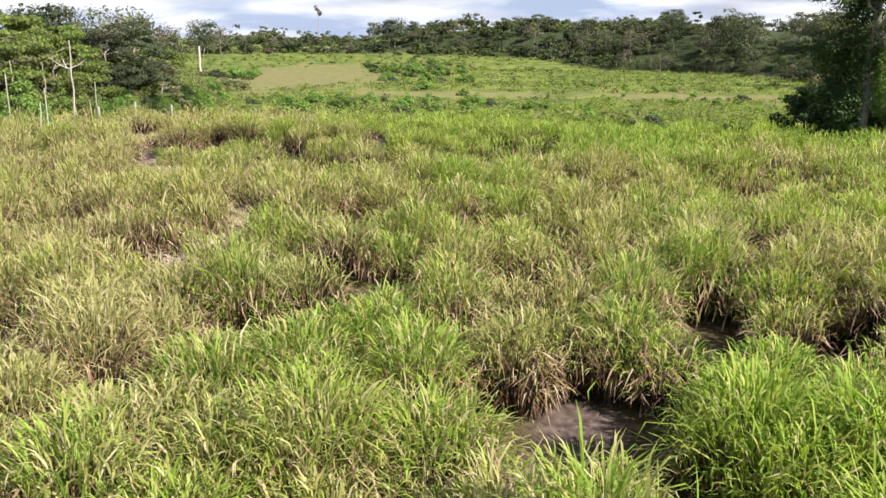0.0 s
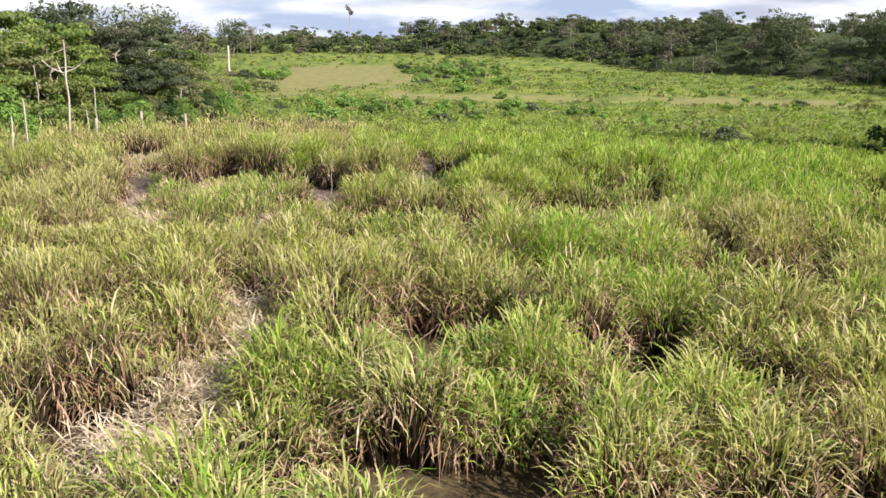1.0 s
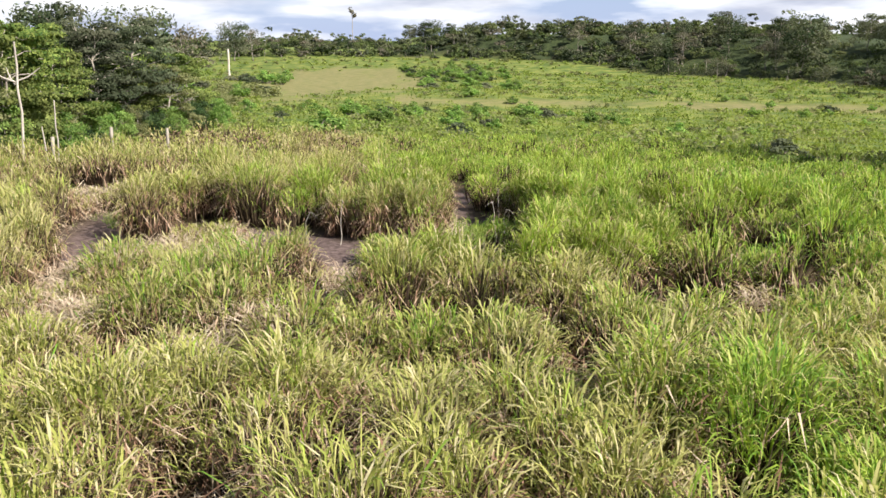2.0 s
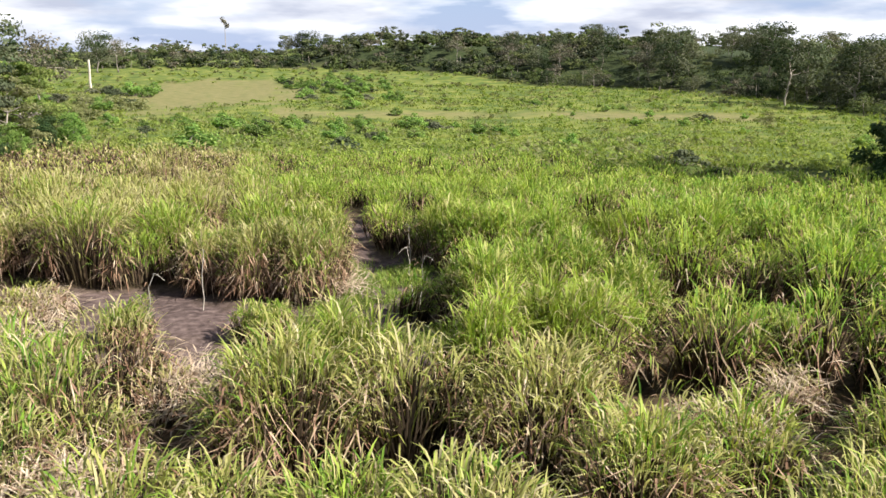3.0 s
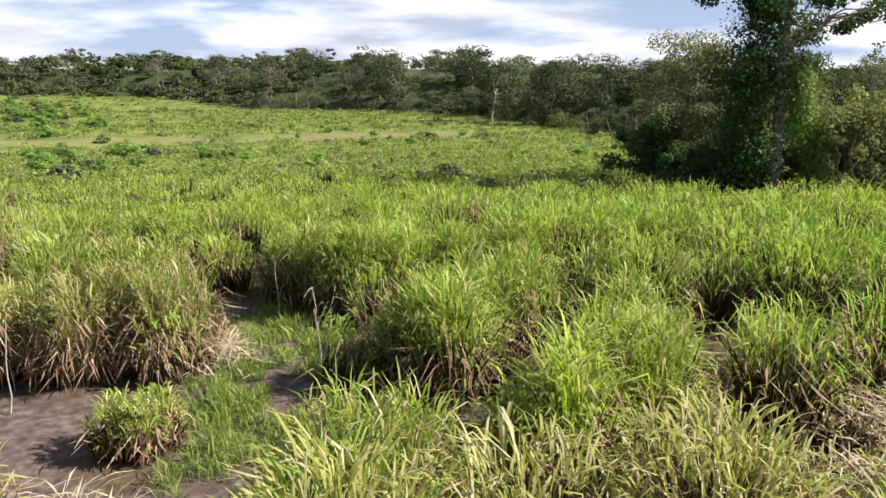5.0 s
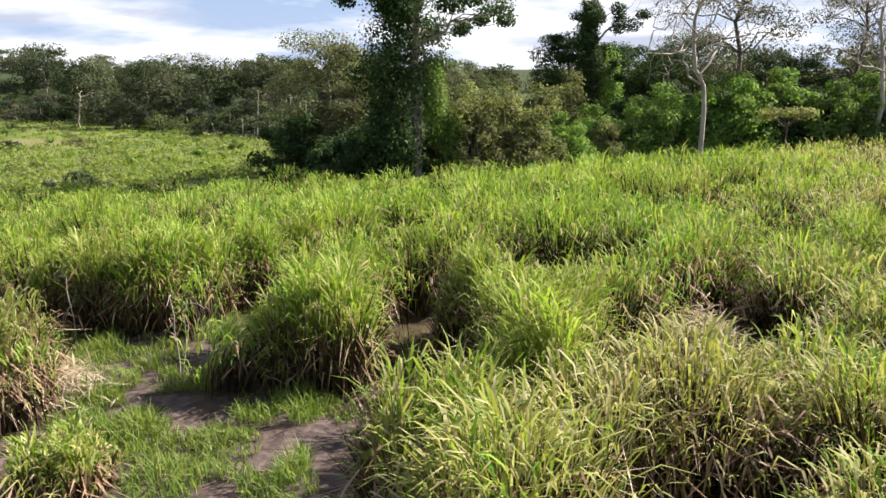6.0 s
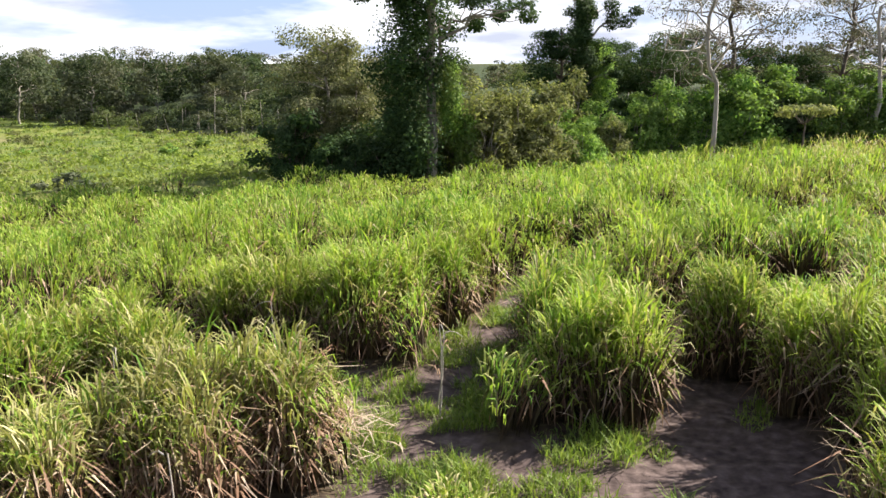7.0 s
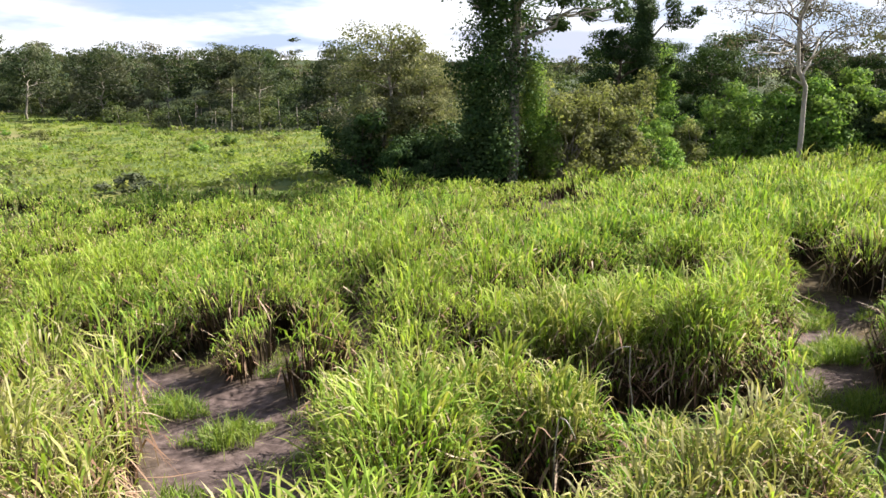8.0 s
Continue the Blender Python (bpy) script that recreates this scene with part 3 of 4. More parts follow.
def tall_grass():
    rng = np.random.RandomState(21)
    plan = tussock_plan()
    x, y, r, h, near = plan.T
    density = np.interp(near, [4, 8, 12, 18, 28, 45, 75], [1250, 1080, 720, 390, 160, 50, 15])
    area = np.pi * r * r * 0.66
    dry = dryness(x, y)
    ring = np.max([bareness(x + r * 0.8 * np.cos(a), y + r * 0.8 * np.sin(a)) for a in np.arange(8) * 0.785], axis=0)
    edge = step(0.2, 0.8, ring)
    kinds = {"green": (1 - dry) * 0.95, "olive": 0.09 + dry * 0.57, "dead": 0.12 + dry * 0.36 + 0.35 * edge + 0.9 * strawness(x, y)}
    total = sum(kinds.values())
    # more of the darkened stems at gap edges deepen the painted shade there
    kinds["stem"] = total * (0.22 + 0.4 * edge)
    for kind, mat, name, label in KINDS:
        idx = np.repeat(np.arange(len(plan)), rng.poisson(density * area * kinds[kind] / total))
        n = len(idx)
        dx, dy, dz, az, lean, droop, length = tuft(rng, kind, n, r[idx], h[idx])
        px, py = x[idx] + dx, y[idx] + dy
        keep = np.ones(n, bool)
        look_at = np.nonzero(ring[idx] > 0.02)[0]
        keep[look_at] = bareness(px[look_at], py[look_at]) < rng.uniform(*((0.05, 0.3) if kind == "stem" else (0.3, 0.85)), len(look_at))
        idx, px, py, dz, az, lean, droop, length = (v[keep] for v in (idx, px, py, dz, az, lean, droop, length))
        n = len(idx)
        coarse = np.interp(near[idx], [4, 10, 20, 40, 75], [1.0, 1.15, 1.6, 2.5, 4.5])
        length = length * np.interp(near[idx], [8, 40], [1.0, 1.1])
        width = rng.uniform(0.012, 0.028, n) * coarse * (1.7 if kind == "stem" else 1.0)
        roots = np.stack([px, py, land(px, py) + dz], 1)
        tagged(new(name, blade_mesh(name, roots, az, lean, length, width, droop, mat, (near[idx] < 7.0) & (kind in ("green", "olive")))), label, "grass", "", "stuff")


tall_grass()


def tussock_meshes(seed, r, h, dry):
    """A tussock as a huddle of smaller tufts of uneven height."""
    rng = np.random.RandomState(seed)
    m = 10
    az = np.arange(m) * 2.4 + rng.uniform(-0.4, 0.4, m)
    far = r * 0.74 * np.sqrt(np.arange(m) / (m - 1))
    ox, oy = far * np.cos(az), far * np.sin(az)
    sub_r, sub_h = r * rng.uniform(0.34, 0.54, m), h * rng.uniform(0.7, 1.08, m)
    made = []
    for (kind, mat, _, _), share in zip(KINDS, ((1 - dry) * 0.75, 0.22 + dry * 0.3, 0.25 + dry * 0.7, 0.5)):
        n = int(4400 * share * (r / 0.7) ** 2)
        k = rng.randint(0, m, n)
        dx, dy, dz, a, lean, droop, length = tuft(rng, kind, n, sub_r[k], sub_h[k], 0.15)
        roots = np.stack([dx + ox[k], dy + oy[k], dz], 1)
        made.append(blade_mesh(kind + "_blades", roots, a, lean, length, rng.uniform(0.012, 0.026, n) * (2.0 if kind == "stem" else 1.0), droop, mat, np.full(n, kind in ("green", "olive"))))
    return made


def tussocks():
    """The tussocks that stand free beside the tracks."""
    for k, (x, y, r, h) in enumerate(TUSSOCKS):
        brown = x < -1.5 and 34 < y < 36.6
        ob = base("grass_tussock", x, y, "tall green grass tussock with a skirt of dead brown leaves" if not brown else "tall yellowing grass tussock with thick straw-brown lower leaves", "grass tussock", "tussocks beside the track")
        for me, name, label in zip(tussock_meshes(100 + k, r, h, 0.8 if brown else 0.25 if y < 34 and x < -2.8 else 0.5 if x < -1 else 0.12), ("green_leaves", "yellow_leaves", "dead_leaves", "stalk_core"), ("", "yellowing leaves", "dead brown hanging leaves", "brown upright stalks darkened for the shade in the core")):
            part(name, me, ob, label)


tussocks()


def straw_mats():
    """Dead grass that lies flat over the trampled places."""
    rng = np.random.RandomState(8)
    xs, ys = [], []
    for half, line in STRAW:
        for (ax, ay), (bx, by) in zip(line, line[1:]):
            n = int(1500 * half * math.hypot(bx - ax, by - ay))
            t = rng.uniform(0, 1, n)
            off = rng.normal(0, half * 0.6, (n, 2))
            xs.append(ax + (bx - ax) * t + off[:, 0])
            ys.append(ay + (by - ay) * t + off[:, 1])
    x, y = np.concatenate(xs), np.concatenate(ys)
    n = len(x)
    lift = np.where(y < 29, 0.78, 0.45) * (0.75 + 0.25 * lump(x, y, 0.7, 26)) * strawness(x, y)
    roots = np.stack([x, y, land(x, y) + 0.03 + lift * rng.uniform(0.2, 1.0, n)], 1)
    me = blade_mesh("matted_straw", roots, rng.uniform(0, 6.283, n), rng.uniform(0.9, 1.75, n), rng.uniform(0.2, 0.5, n), rng.uniform(0.012, 0.026, n), rng.uniform(0.0, 0.5, n), STRAW_BLADE)
    tagged(new("matted_straw", me), "flattened bleached straw between the grass tussocks", "grass", "", "stuff")


straw_mats()


def short_grass():
    """Cropped green grass and weeds along the tracks."""
    rng = np.random.RandomState(5)
    xs, ys = [], []
    for half, line in TRACKS:
        for (ax, ay), (bx, by) in zip(line, line[1:]):
            n = int((2600 if half > 0.5 else 1200) * math.hypot(bx - ax, by - ay))
            t = rng.uniform(0, 1, n)
            off = rng.normal(0, half * 0.85, (n, 2))
            xs.append(ax + (bx - ax) * t + off[:, 0])
            ys.append(ay + (by - ay) * t + off[:, 1])
    x, y = np.concatenate(xs), np.concatenate(ys)
    ok = (lump(x, y, 0.8, 31) + 0.6 * lump(x, y, 0.3, 32) > np.where((y < 38.5) & (x > -2.9), np.where(y > 35.2, -0.25, 0.04), 0.12) - 0.5 * (y < 33.6) * (y > 32.2) * (x > -3.2)) & (bareness(x, y) > 0.2) & ~((x < -3.6) & (y < 37) & ((lump(x, y, 1.5, 33) < 0.6) | (x < -4.2))) & ((y < 39) | (lump(x, y, 1.5, 33) > 0.1)) & (y > 25) & ~((y < 32.2) & (x > -2.4) & (lump(x, y, 0.8, 31) < 0.7))
    x, y = x[ok], y[ok]
    n = len(x)
    roots = np.stack([x, y, land(x, y) - 0.08 * bareness(x, y)], 1)
    me = blade_mesh("short_grass", roots, rng.uniform(0, 6.283, n), np.abs(rng.normal(0.3, 0.3, n)), rng.uniform(0.08, 0.24, n) * (1.2 + 0.7 * lump(x, y, 0.5, 34)).clip(0.5, 2.0), rng.uniform(0.009, 0.018, n), rng.uniform(0.2, 1.2, n), SHORT_BLADE)
    tagged(new("short_grass", me), "short bright green grass on the bare track", "grass", "", "stuff")


short_grass()


def meadow_grass():
    """Coarse tufts of the far pasture."""
    rng = np.random.RandomState(9)
    n = 120000
    d = 55 + 190 * rng.uniform(0, 1, n) ** 1.6
    a = rng.uniform(-0.62, 1.25, n)
    x, y = -3 + d * np.sin(a), 18 + d * np.cos(a)
    ok = (rng.uniform(0, 1, n) < meadowness(x, y)) & (lump(x, y, 2.5, 15) + rng.normal(0, 0.5, n) > -0.1) & (tanness(x, y) < 0.4)
    x, y, d = x[ok], y[ok], d[ok]
    n = len(x)
    k = d / 60
    roots = np.stack([x, y, land(x, y) - 0.03], 1)
    me = blade_mesh("meadow_grass", roots, rng.uniform(0, 6.283, n), rng.uniform(0.1, 0.8, n), rng.uniform(0.25, 0.55, n) * (0.8 + 0.2 * k), rng.uniform(0.05, 0.12, n) * k, rng.uniform(0.1, 1.0, n), MEADOW_BLADE)
    tagged(new("meadow_grass", me), "bright yellow-green pasture grass on the far slope", "grass", "", "stuff")


meadow_grass()


def meadow_weeds(name, seed, n, mat, leaf, label):
    """Leafy weeds and low regrowth all over the pasture."""
    rng = np.random.RandomState(seed)
    d = 48 + 300 * rng.uniform(0, 1, n) ** 1.3
    a = rng.uniform(-0.45, 1.2, n)
    x, y = -3 + d * np.sin(a), 18 + d * np.cos(a)
    ok = (meadowness(x, y) > 0.3) & (lump(x, y, 14, seed) + 0.6 * lump(x, y, 4, 17) > -0.35 + rng.uniform(-0.4, 0.6, n)) & (tanness(x, y) < 0.5)
    x, y, d = x[ok], y[ok], d[ok]
    idx = np.repeat(np.arange(len(x)), 26)
    size = rng.uniform(0.35, 0.95, len(x))[idx]
    off = rng.normal(0, 0.45, (len(idx), 2)) * size[:, None]
    px, py = x[idx] + off[:, 0], y[idx] + off[:, 1]
    pz = land(px, py) + size * rng.uniform(0.1, 0.8, len(idx))
    nrm = rng.normal(0, 0.5, (len(idx), 3)) + np.array([0, 0, 0.8])
    me = leaf_mesh(name, np.stack([px, py, pz], 1), nrm, leaf * size * rng.uniform(0.5, 1.1, len(idx)) * (0.5 + d[idx] / 190), mat)
    tagged(new(name, me), label, "weeds", "", "stuff")


meadow_weeds("meadow_weeds", 19, 5800, MEADOW_LEAF, 0.4, "leafy green weeds spread through the pasture")
meadow_weeds("meadow_regrowth", 23, 3300, OLIVE_LEAF, 0.4, "low olive-green woody regrowth in the pasture")


# ---- woods ----
def puff(rng, centre, size, n, flat=1.0, shell=0.55):
    """Leaf places and facings in a loose round clump."""
    d = rng.normal(size=(n, 3))
    d /= np.linalg.norm(d, axis=1)[:, None]
    rad = shell + (1 - shell) * rng.uniform(0, 1, n) ** 0.5 + rng.normal(0, 0.12, n)
    p = d * rad[:, None] * np.asarray(size, float)[None, :] * np.array([1, 1, flat])
    return p + np.asarray(centre, float), d + rng.normal(0, 0.55, (n, 3)) + np.array([0, 0, 0.45])


def tree_meshes(seed, tall, spread, trunk_r, leaf_mat, bark, clumps=16, leaves=260, leaf=0.2, crown_from=0.45, clump=0.28, flat=0.75, lean=0.04):
    """A trunk with limbs, and a crown of leaf clumps at the limbs' ends."""
    rng = np.random.RandomState(seed)
    top = np.array([rng.normal(0, lean) * tall, rng.normal(0, lean) * tall, tall * 0.86])
    trunk = bend((0, 0, -0.3), top, trunk_r, trunk_r * 0.3, 9, 0.035, 0, rng)
    limbs, ps, ns = [trunk], [], []
    for i in range(clumps):
        t = crown_from + (1 - crown_from) * (i + 0.5) / clumps
        row = trunk[min(8, int(t * 8))]
        a = i * 2.4 + rng.uniform(-0.5, 0.5)
        wide = spread * (0.45 + 0.55 * math.sin(math.pi * min(1, 0.25 + 0.75 * (t - crown_from) / (1 - crown_from)))) * rng.uniform(0.55, 1.05)
        end = row[0] + np.array([math.cos(a) * wide, math.sin(a) * wide, tall * rng.uniform(0.02, 0.13)])
        limbs.append(bend(row[0], end, row[1] * 0.5, 0.028, 5, 0.1, 0.08, rng))
        s = spread * clump * rng.uniform(0.8, 1.5)
        p, q = puff(rng, end, (s, s, s), leaves, flat)
        ps.append(p), ns.append(q)
    p, q = np.concatenate(ps), np.concatenate(ns)
    crown = leaf_mesh("crown", p, q, leaf * rng.uniform(0.6, 1.4, len(p)), leaf_mat)
    return tubes("trunk", limbs, bark, 6), crown


def put_tree(name, meshes, x, y, label, category="tree", group="", scale=1.0, turn=0.0):
    ob = base(name, x, y, label, category, group)
    ob.rotation_euler = (0, 0, turn)
    ob.scale = (scale,) * 3
    part("trunk", meshes[0], ob)
    part("crown", meshes[1], ob)
    return ob


def shrub_meshes(seed, tall, spread, leaf_mat, bark, puffs=14, leaves=220, leaf=0.16):
    """Stems from the ground and a wall of leaf clumps down to it."""
    rng = np.random.RandomState(seed)
    limbs, ps, ns = [], [], []
    for i in range(puffs):
        a, t = i * 2.4, (i + 0.5) / puffs
        wide = spread * math.sqrt(1 - 0.75 * t) * rng.uniform(0.3, 1.15)
        end = np.array([math.cos(a) * wide, math.sin(a) * wide, tall * (0.12 + 0.8 * t) * rng.uniform(0.65, 1.3)])
        limbs.append(bend((math.cos(a) * 0.15, math.sin(a) * 0.15, -0.2), end, 0.045, 0.012, 5, 0.08, 0.05, rng))
        s = spread * rng.uniform(0.16, 0.42)
        p, q = puff(rng, end, (s, s, s * rng.uniform(0.7, 1.5)), int(leaves * (s / spread + 0.25) / 0.55), 0.75, 0.3)
        ps.append(p), ns.append(q)
    p, q = np.concatenate(ps), np.concatenate(ns)
    keep = p[:, 2] > 0.02
    p, q = p[keep], q[keep]
    return tubes("stems", limbs, bark, 5), leaf_mesh("foliage", p, q, leaf * rng.uniform(0.6, 1.4, len(p)), leaf_mat)


def put_shrub(name, meshes, x, y, label, group="", scale=1.0, turn=0.0, category="shrub", squat=1.0):
    ob = base(name, x, y, label, category, group)
    ob.rotation_euler = (0, 0, turn)
    ob.scale = (scale, scale, scale * squat)
    part("branching_stem", meshes[0], ob)
    part("foliage", meshes[1], ob)
    return ob


def far_forest():
    """The wood on the far slopes: crowns and pale stems, too many to count."""
    rng = np.random.RandomState(14)
    edge = [(-330, 370), (-200, 375), (-87, 386), (-35, 367), (0, 365), (33, 348), (57, 328), (68, 288), (86, 250), (100, 222), (107, 188), (105, 165), (95, 131), (87, 110), (95, 80), (104, 40), (104, 5), (104, -40)]
    # each tree draws one tone; the olive one is coloured as if sunlit
    tones = ((WOOD_LEAF, "dark"), (SUNNY_WOOD_LEAF, "sunlit olive"), (GREY_LEAF, "grey half-bare"))
    heaps = [([], [], []) for _ in tones]
    limbs = []
    crest = [(95, 405), (135, 418), (200, 432)]
    runs = [(edge, row, 1.0) for row in range(11)] + [(crest, row, 1.15) for row in range(3)] + [([(-12, 392), (40, 398)], row, 1.05) for row in range(2)] + [([(36, 366), (80, 358), (110, 372)], row, 1.02) for row in range(4)]
    for line, row, lift in runs:
        for (ax, ay), (bx, by) in zip(line, line[1:]):
            far = math.hypot(bx - ax, by - ay)
            nx, ny = -(by - ay) / far, (bx - ax) / far
            for _ in range(int(far / 3.3)):
                t, back = rng.uniform(), row * 5.6 + rng.uniform(-2.8, 2.8)
                x, y = ax + (bx - ax) * t + nx * back, ay + (by - ay) * t + ny * back
                tall = rng.uniform(3.0, 6.4) * (0.72 + 0.28 * min(1.0, row / 3)) + row * 0.1
                if rng.uniform() < 0.07:
                    tall *= 1.5
                tall *= (1.2 if x < -40 else 0.95 if y > 320 else 1.0) * lift * (1 + 0.22 * float(lump(x, y, 14, 28)))
                z = float(land(x, y))
                w = rng.uniform(1.5, 3.2)
                k = rng.randint(5, 8) if row < 2 else rng.randint(4, 6)
                tone = rng.choice(3, p=(0.42, 0.46, 0.12))
                ps, ns, size = heaps[tone]
                for j in range(k):
                    a, out = j * 2.4, w * (0.25 + 0.75 * rng.uniform())
                    low = 0.1 + 0.8 * rng.uniform() if row < 2 else (0.3 if lift > 1 else 0.55) + 0.4 * rng.uniform()
                    c = (x + math.cos(a) * out, y + math.sin(a) * out, z + tall * (low + 0.1 * (1 - out / w)))
                    p, q = puff(rng, c, (w * rng.uniform(0.4, 0.65),) * 3, (80 if row < 4 else 44) if y < 270 else 34 if row < 6 else 16, 0.5, 0.45)
                    ps.append(p), ns.append(q + np.array([0, 0, 0.5])), size.append(rng.uniform(0.3, 0.65, len(p)) * (1.0 if row < 6 else 1.3) * (1.35 if y > 270 else 0.62))
                if row < 3 and rng.uniform() < 0.6:
                    limbs.append([((x, y, z - 0.5), 0.12), ((x + rng.normal(0, 0.5), y, z + tall * 0.85), 0.06)])
    for (ps, ns, size), (mat, tone) in zip(heaps, tones):
        me = leaf_mesh("far_forest_foliage", np.concatenate(ps), np.concatenate(ns), np.concatenate(size), mat, 1.2)
        tagged(new("far_forest_foliage", me), tone + " green forest crowns along the far hillside", "forest", "", "stuff")
    tagged(new("far_forest_trunks", tubes("far_forest_trunks", limbs, GREY_BARK, 4)), "grey trunks at the edge of the far forest", "forest", "", "stuff")


far_forest()


# ---- right-hand wood ----
def vine_tree(name, x, y, seed, tall, trunk_r, column, label, crown_n, aside, leaf=0.17, spread=0.2, low=0.06):
    """A tall trunk wrapped in climbers that hang to one side, with an open crown above."""
    rng = np.random.RandomState(seed)
    ob = base(name, x, y, label, "tree")
    top = np.array([0.02 * tall, 0.0, tall * 0.85])
    trunk = bend((0, 0, -0.3), top, trunk_r, trunk_r * 0.45, 12, 0.012, 0, rng)
    limbs, ps, ns = [trunk], [], []
    for i in range(crown_n):
        row = trunk[5 + (i * 5) % 7]
        a = i * 2.4 + 0.4
        end = row[0] + np.array([math.cos(a), math.sin(a), rng.uniform(0.2, 0.8)]) * tall * spread * rng.uniform(0.6, 1.2)
        limb = bend(row[0], end, row[1] * 0.5, 0.035, 7, 0.12, 0.1, rng)
        limbs.append(limb)
        for k in range(4):
            tip = end + rng.normal(0, 0.045 * tall, 3)
            limbs.append(bend(limb[4][0], tip, 0.04, 0.012, 4, 0.1, 0, rng))
            s = tall * rng.uniform(0.03, 0.06)
            p, q = puff(rng, tip, (s, s, s), 330, 0.65, 0.3)
            ps.append(p), ns.append(q)
    part("trunk", tubes("trunk", limbs, GREY_BARK, 8), ob)
    part("crown", leaf_mesh("crown", np.concatenate(ps), np.concatenate(ns), leaf * rng.uniform(0.6, 1.4, sum(map(len, ps))), DEEP_LEAF), ob)
    ps, ns = [], []
    for i in range(46):
        t = low + (0.93 - low) * i / 46
        row = trunk[min(11, int(t * 12))]
        w = column * rng.uniform(0.0, 1.0)
        off = 0.4 + 0.9 * max(0.0, 0.4 - t)
        a = rng.uniform(0, 6.283)
        c = row[0] + np.array([aside[0] * column * off + math.cos(a) * w * 0.5, aside[1] * column * off + math.sin(a) * w * 0.5, rng.uniform(-0.3, 0.3)])
        s = column * rng.uniform(0.3, 0.62)
        p, q = puff(rng, c, (s, s, s * 1.3), 620, 1.0, 0.35)
        ps.append(p), ns.append(q)
    p, q = np.concatenate(ps), np.concatenate(ns)
    keep = p[:, 2] > 0.05
    p, q = p[keep], q[keep]
    vine = part("climbing_vine", leaf_mesh("climbing_vine", p, q, leaf * rng.uniform(0.6, 1.4, len(p)), DEEP_LEAF), ob, "dense dark climbing vine leaves")
    return vine, rng


# Brighter leaf colour on a vine tree's sun side paints the sunlight there.
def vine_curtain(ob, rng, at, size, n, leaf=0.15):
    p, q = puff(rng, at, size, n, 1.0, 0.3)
    part("vine_curtain", leaf_mesh("vine_curtain", p, q, leaf * rng.uniform(0.6, 1.4, n), BRIGHT_LEAF), ob, "hanging vine leaves, their yellow-green brightened for the sunlit side")


big, big_rng = vine_tree("tall_vine_covered_tree", 28.03, 48.56, 7, 16.0, 0.3, 2.3, "tall dark tree wrapped in climbing vines at the field edge", 24, (-0.55, 0.85), 0.115, 0.21, 0.03)
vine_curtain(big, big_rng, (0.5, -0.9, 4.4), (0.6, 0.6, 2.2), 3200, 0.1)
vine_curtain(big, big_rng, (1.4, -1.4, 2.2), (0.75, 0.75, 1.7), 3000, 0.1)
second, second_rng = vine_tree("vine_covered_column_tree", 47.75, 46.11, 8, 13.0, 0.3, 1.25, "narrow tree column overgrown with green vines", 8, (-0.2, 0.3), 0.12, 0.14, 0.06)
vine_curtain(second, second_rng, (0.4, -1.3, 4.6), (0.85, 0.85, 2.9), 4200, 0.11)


def bare_tree(name, x, y, seed, tall, r, material, label, forks, lean, twigs=4, split=0.5):
    """A leafless tree: a leaning trunk, crooked limbs and twigs."""
    rng = np.random.RandomState(seed)
    ob = base(name, x, y, label, "tree")
    top = np.array([lean[0] * tall, lean[1] * tall, tall * 0.75])
    trunk = bend((0, 0, -0.3), top, r, r * 0.55, 9, 0.03, 0, rng)
    limbs, fine = [trunk], []
    for i in range(forks):
        row = trunk[int(8 * (split + (1 - split) * i / max(1, forks - 1)))]
        a = i * 2.4 + rng.uniform(-0.3, 0.3)
        end = row[0] + np.array([math.cos(a) * 0.32, math.sin(a) * 0.32, rng.uniform(0.15, 0.42)]) * tall * rng.uniform(0.7, 1.1)
        limb = bend(row[0], end, row[1] * 0.55, 0.03, 8, 0.13, 0.12, rng)
        limbs.append(limb)
        for k in range(twigs):
            p = limb[3 + k % 5][0]
            fine.append(bend(p, p + rng.normal(0, 0.11, 3) * tall + np.array([0, 0, 0.07 * tall]), 0.03, 0.006, 5, 0.15, 0, rng))
            for _ in range(3):
                p2 = fine[-1][2][0]
                fine.append(bend(p2, p2 + rng.normal(0, 0.06, 3) * tall, 0.014, 0.004, 4, 0.15, 0, rng))
    trunk_part = part("trunk", tubes("trunk", limbs, material, 8), ob)
    part("twig_spray", tubes("twig_spray", fine, GREY_BARK, 4), trunk_part)
    return ob


bare_tree("dead_pale_tree", 36.09, 35.72, 12, 11.5, 0.14, DEAD_BARK, "leafless tree with a pale grey crooked leaning trunk", 9, (-0.1, 0.06), 6, 0.5)
bare_tree("dead_pale_tree", 44.14, 27.83, 13, 11.0, 0.15, DEAD_BARK, "leafless pale grey tree at the edge of the wood", 8, (0.03, 0.05), 5)

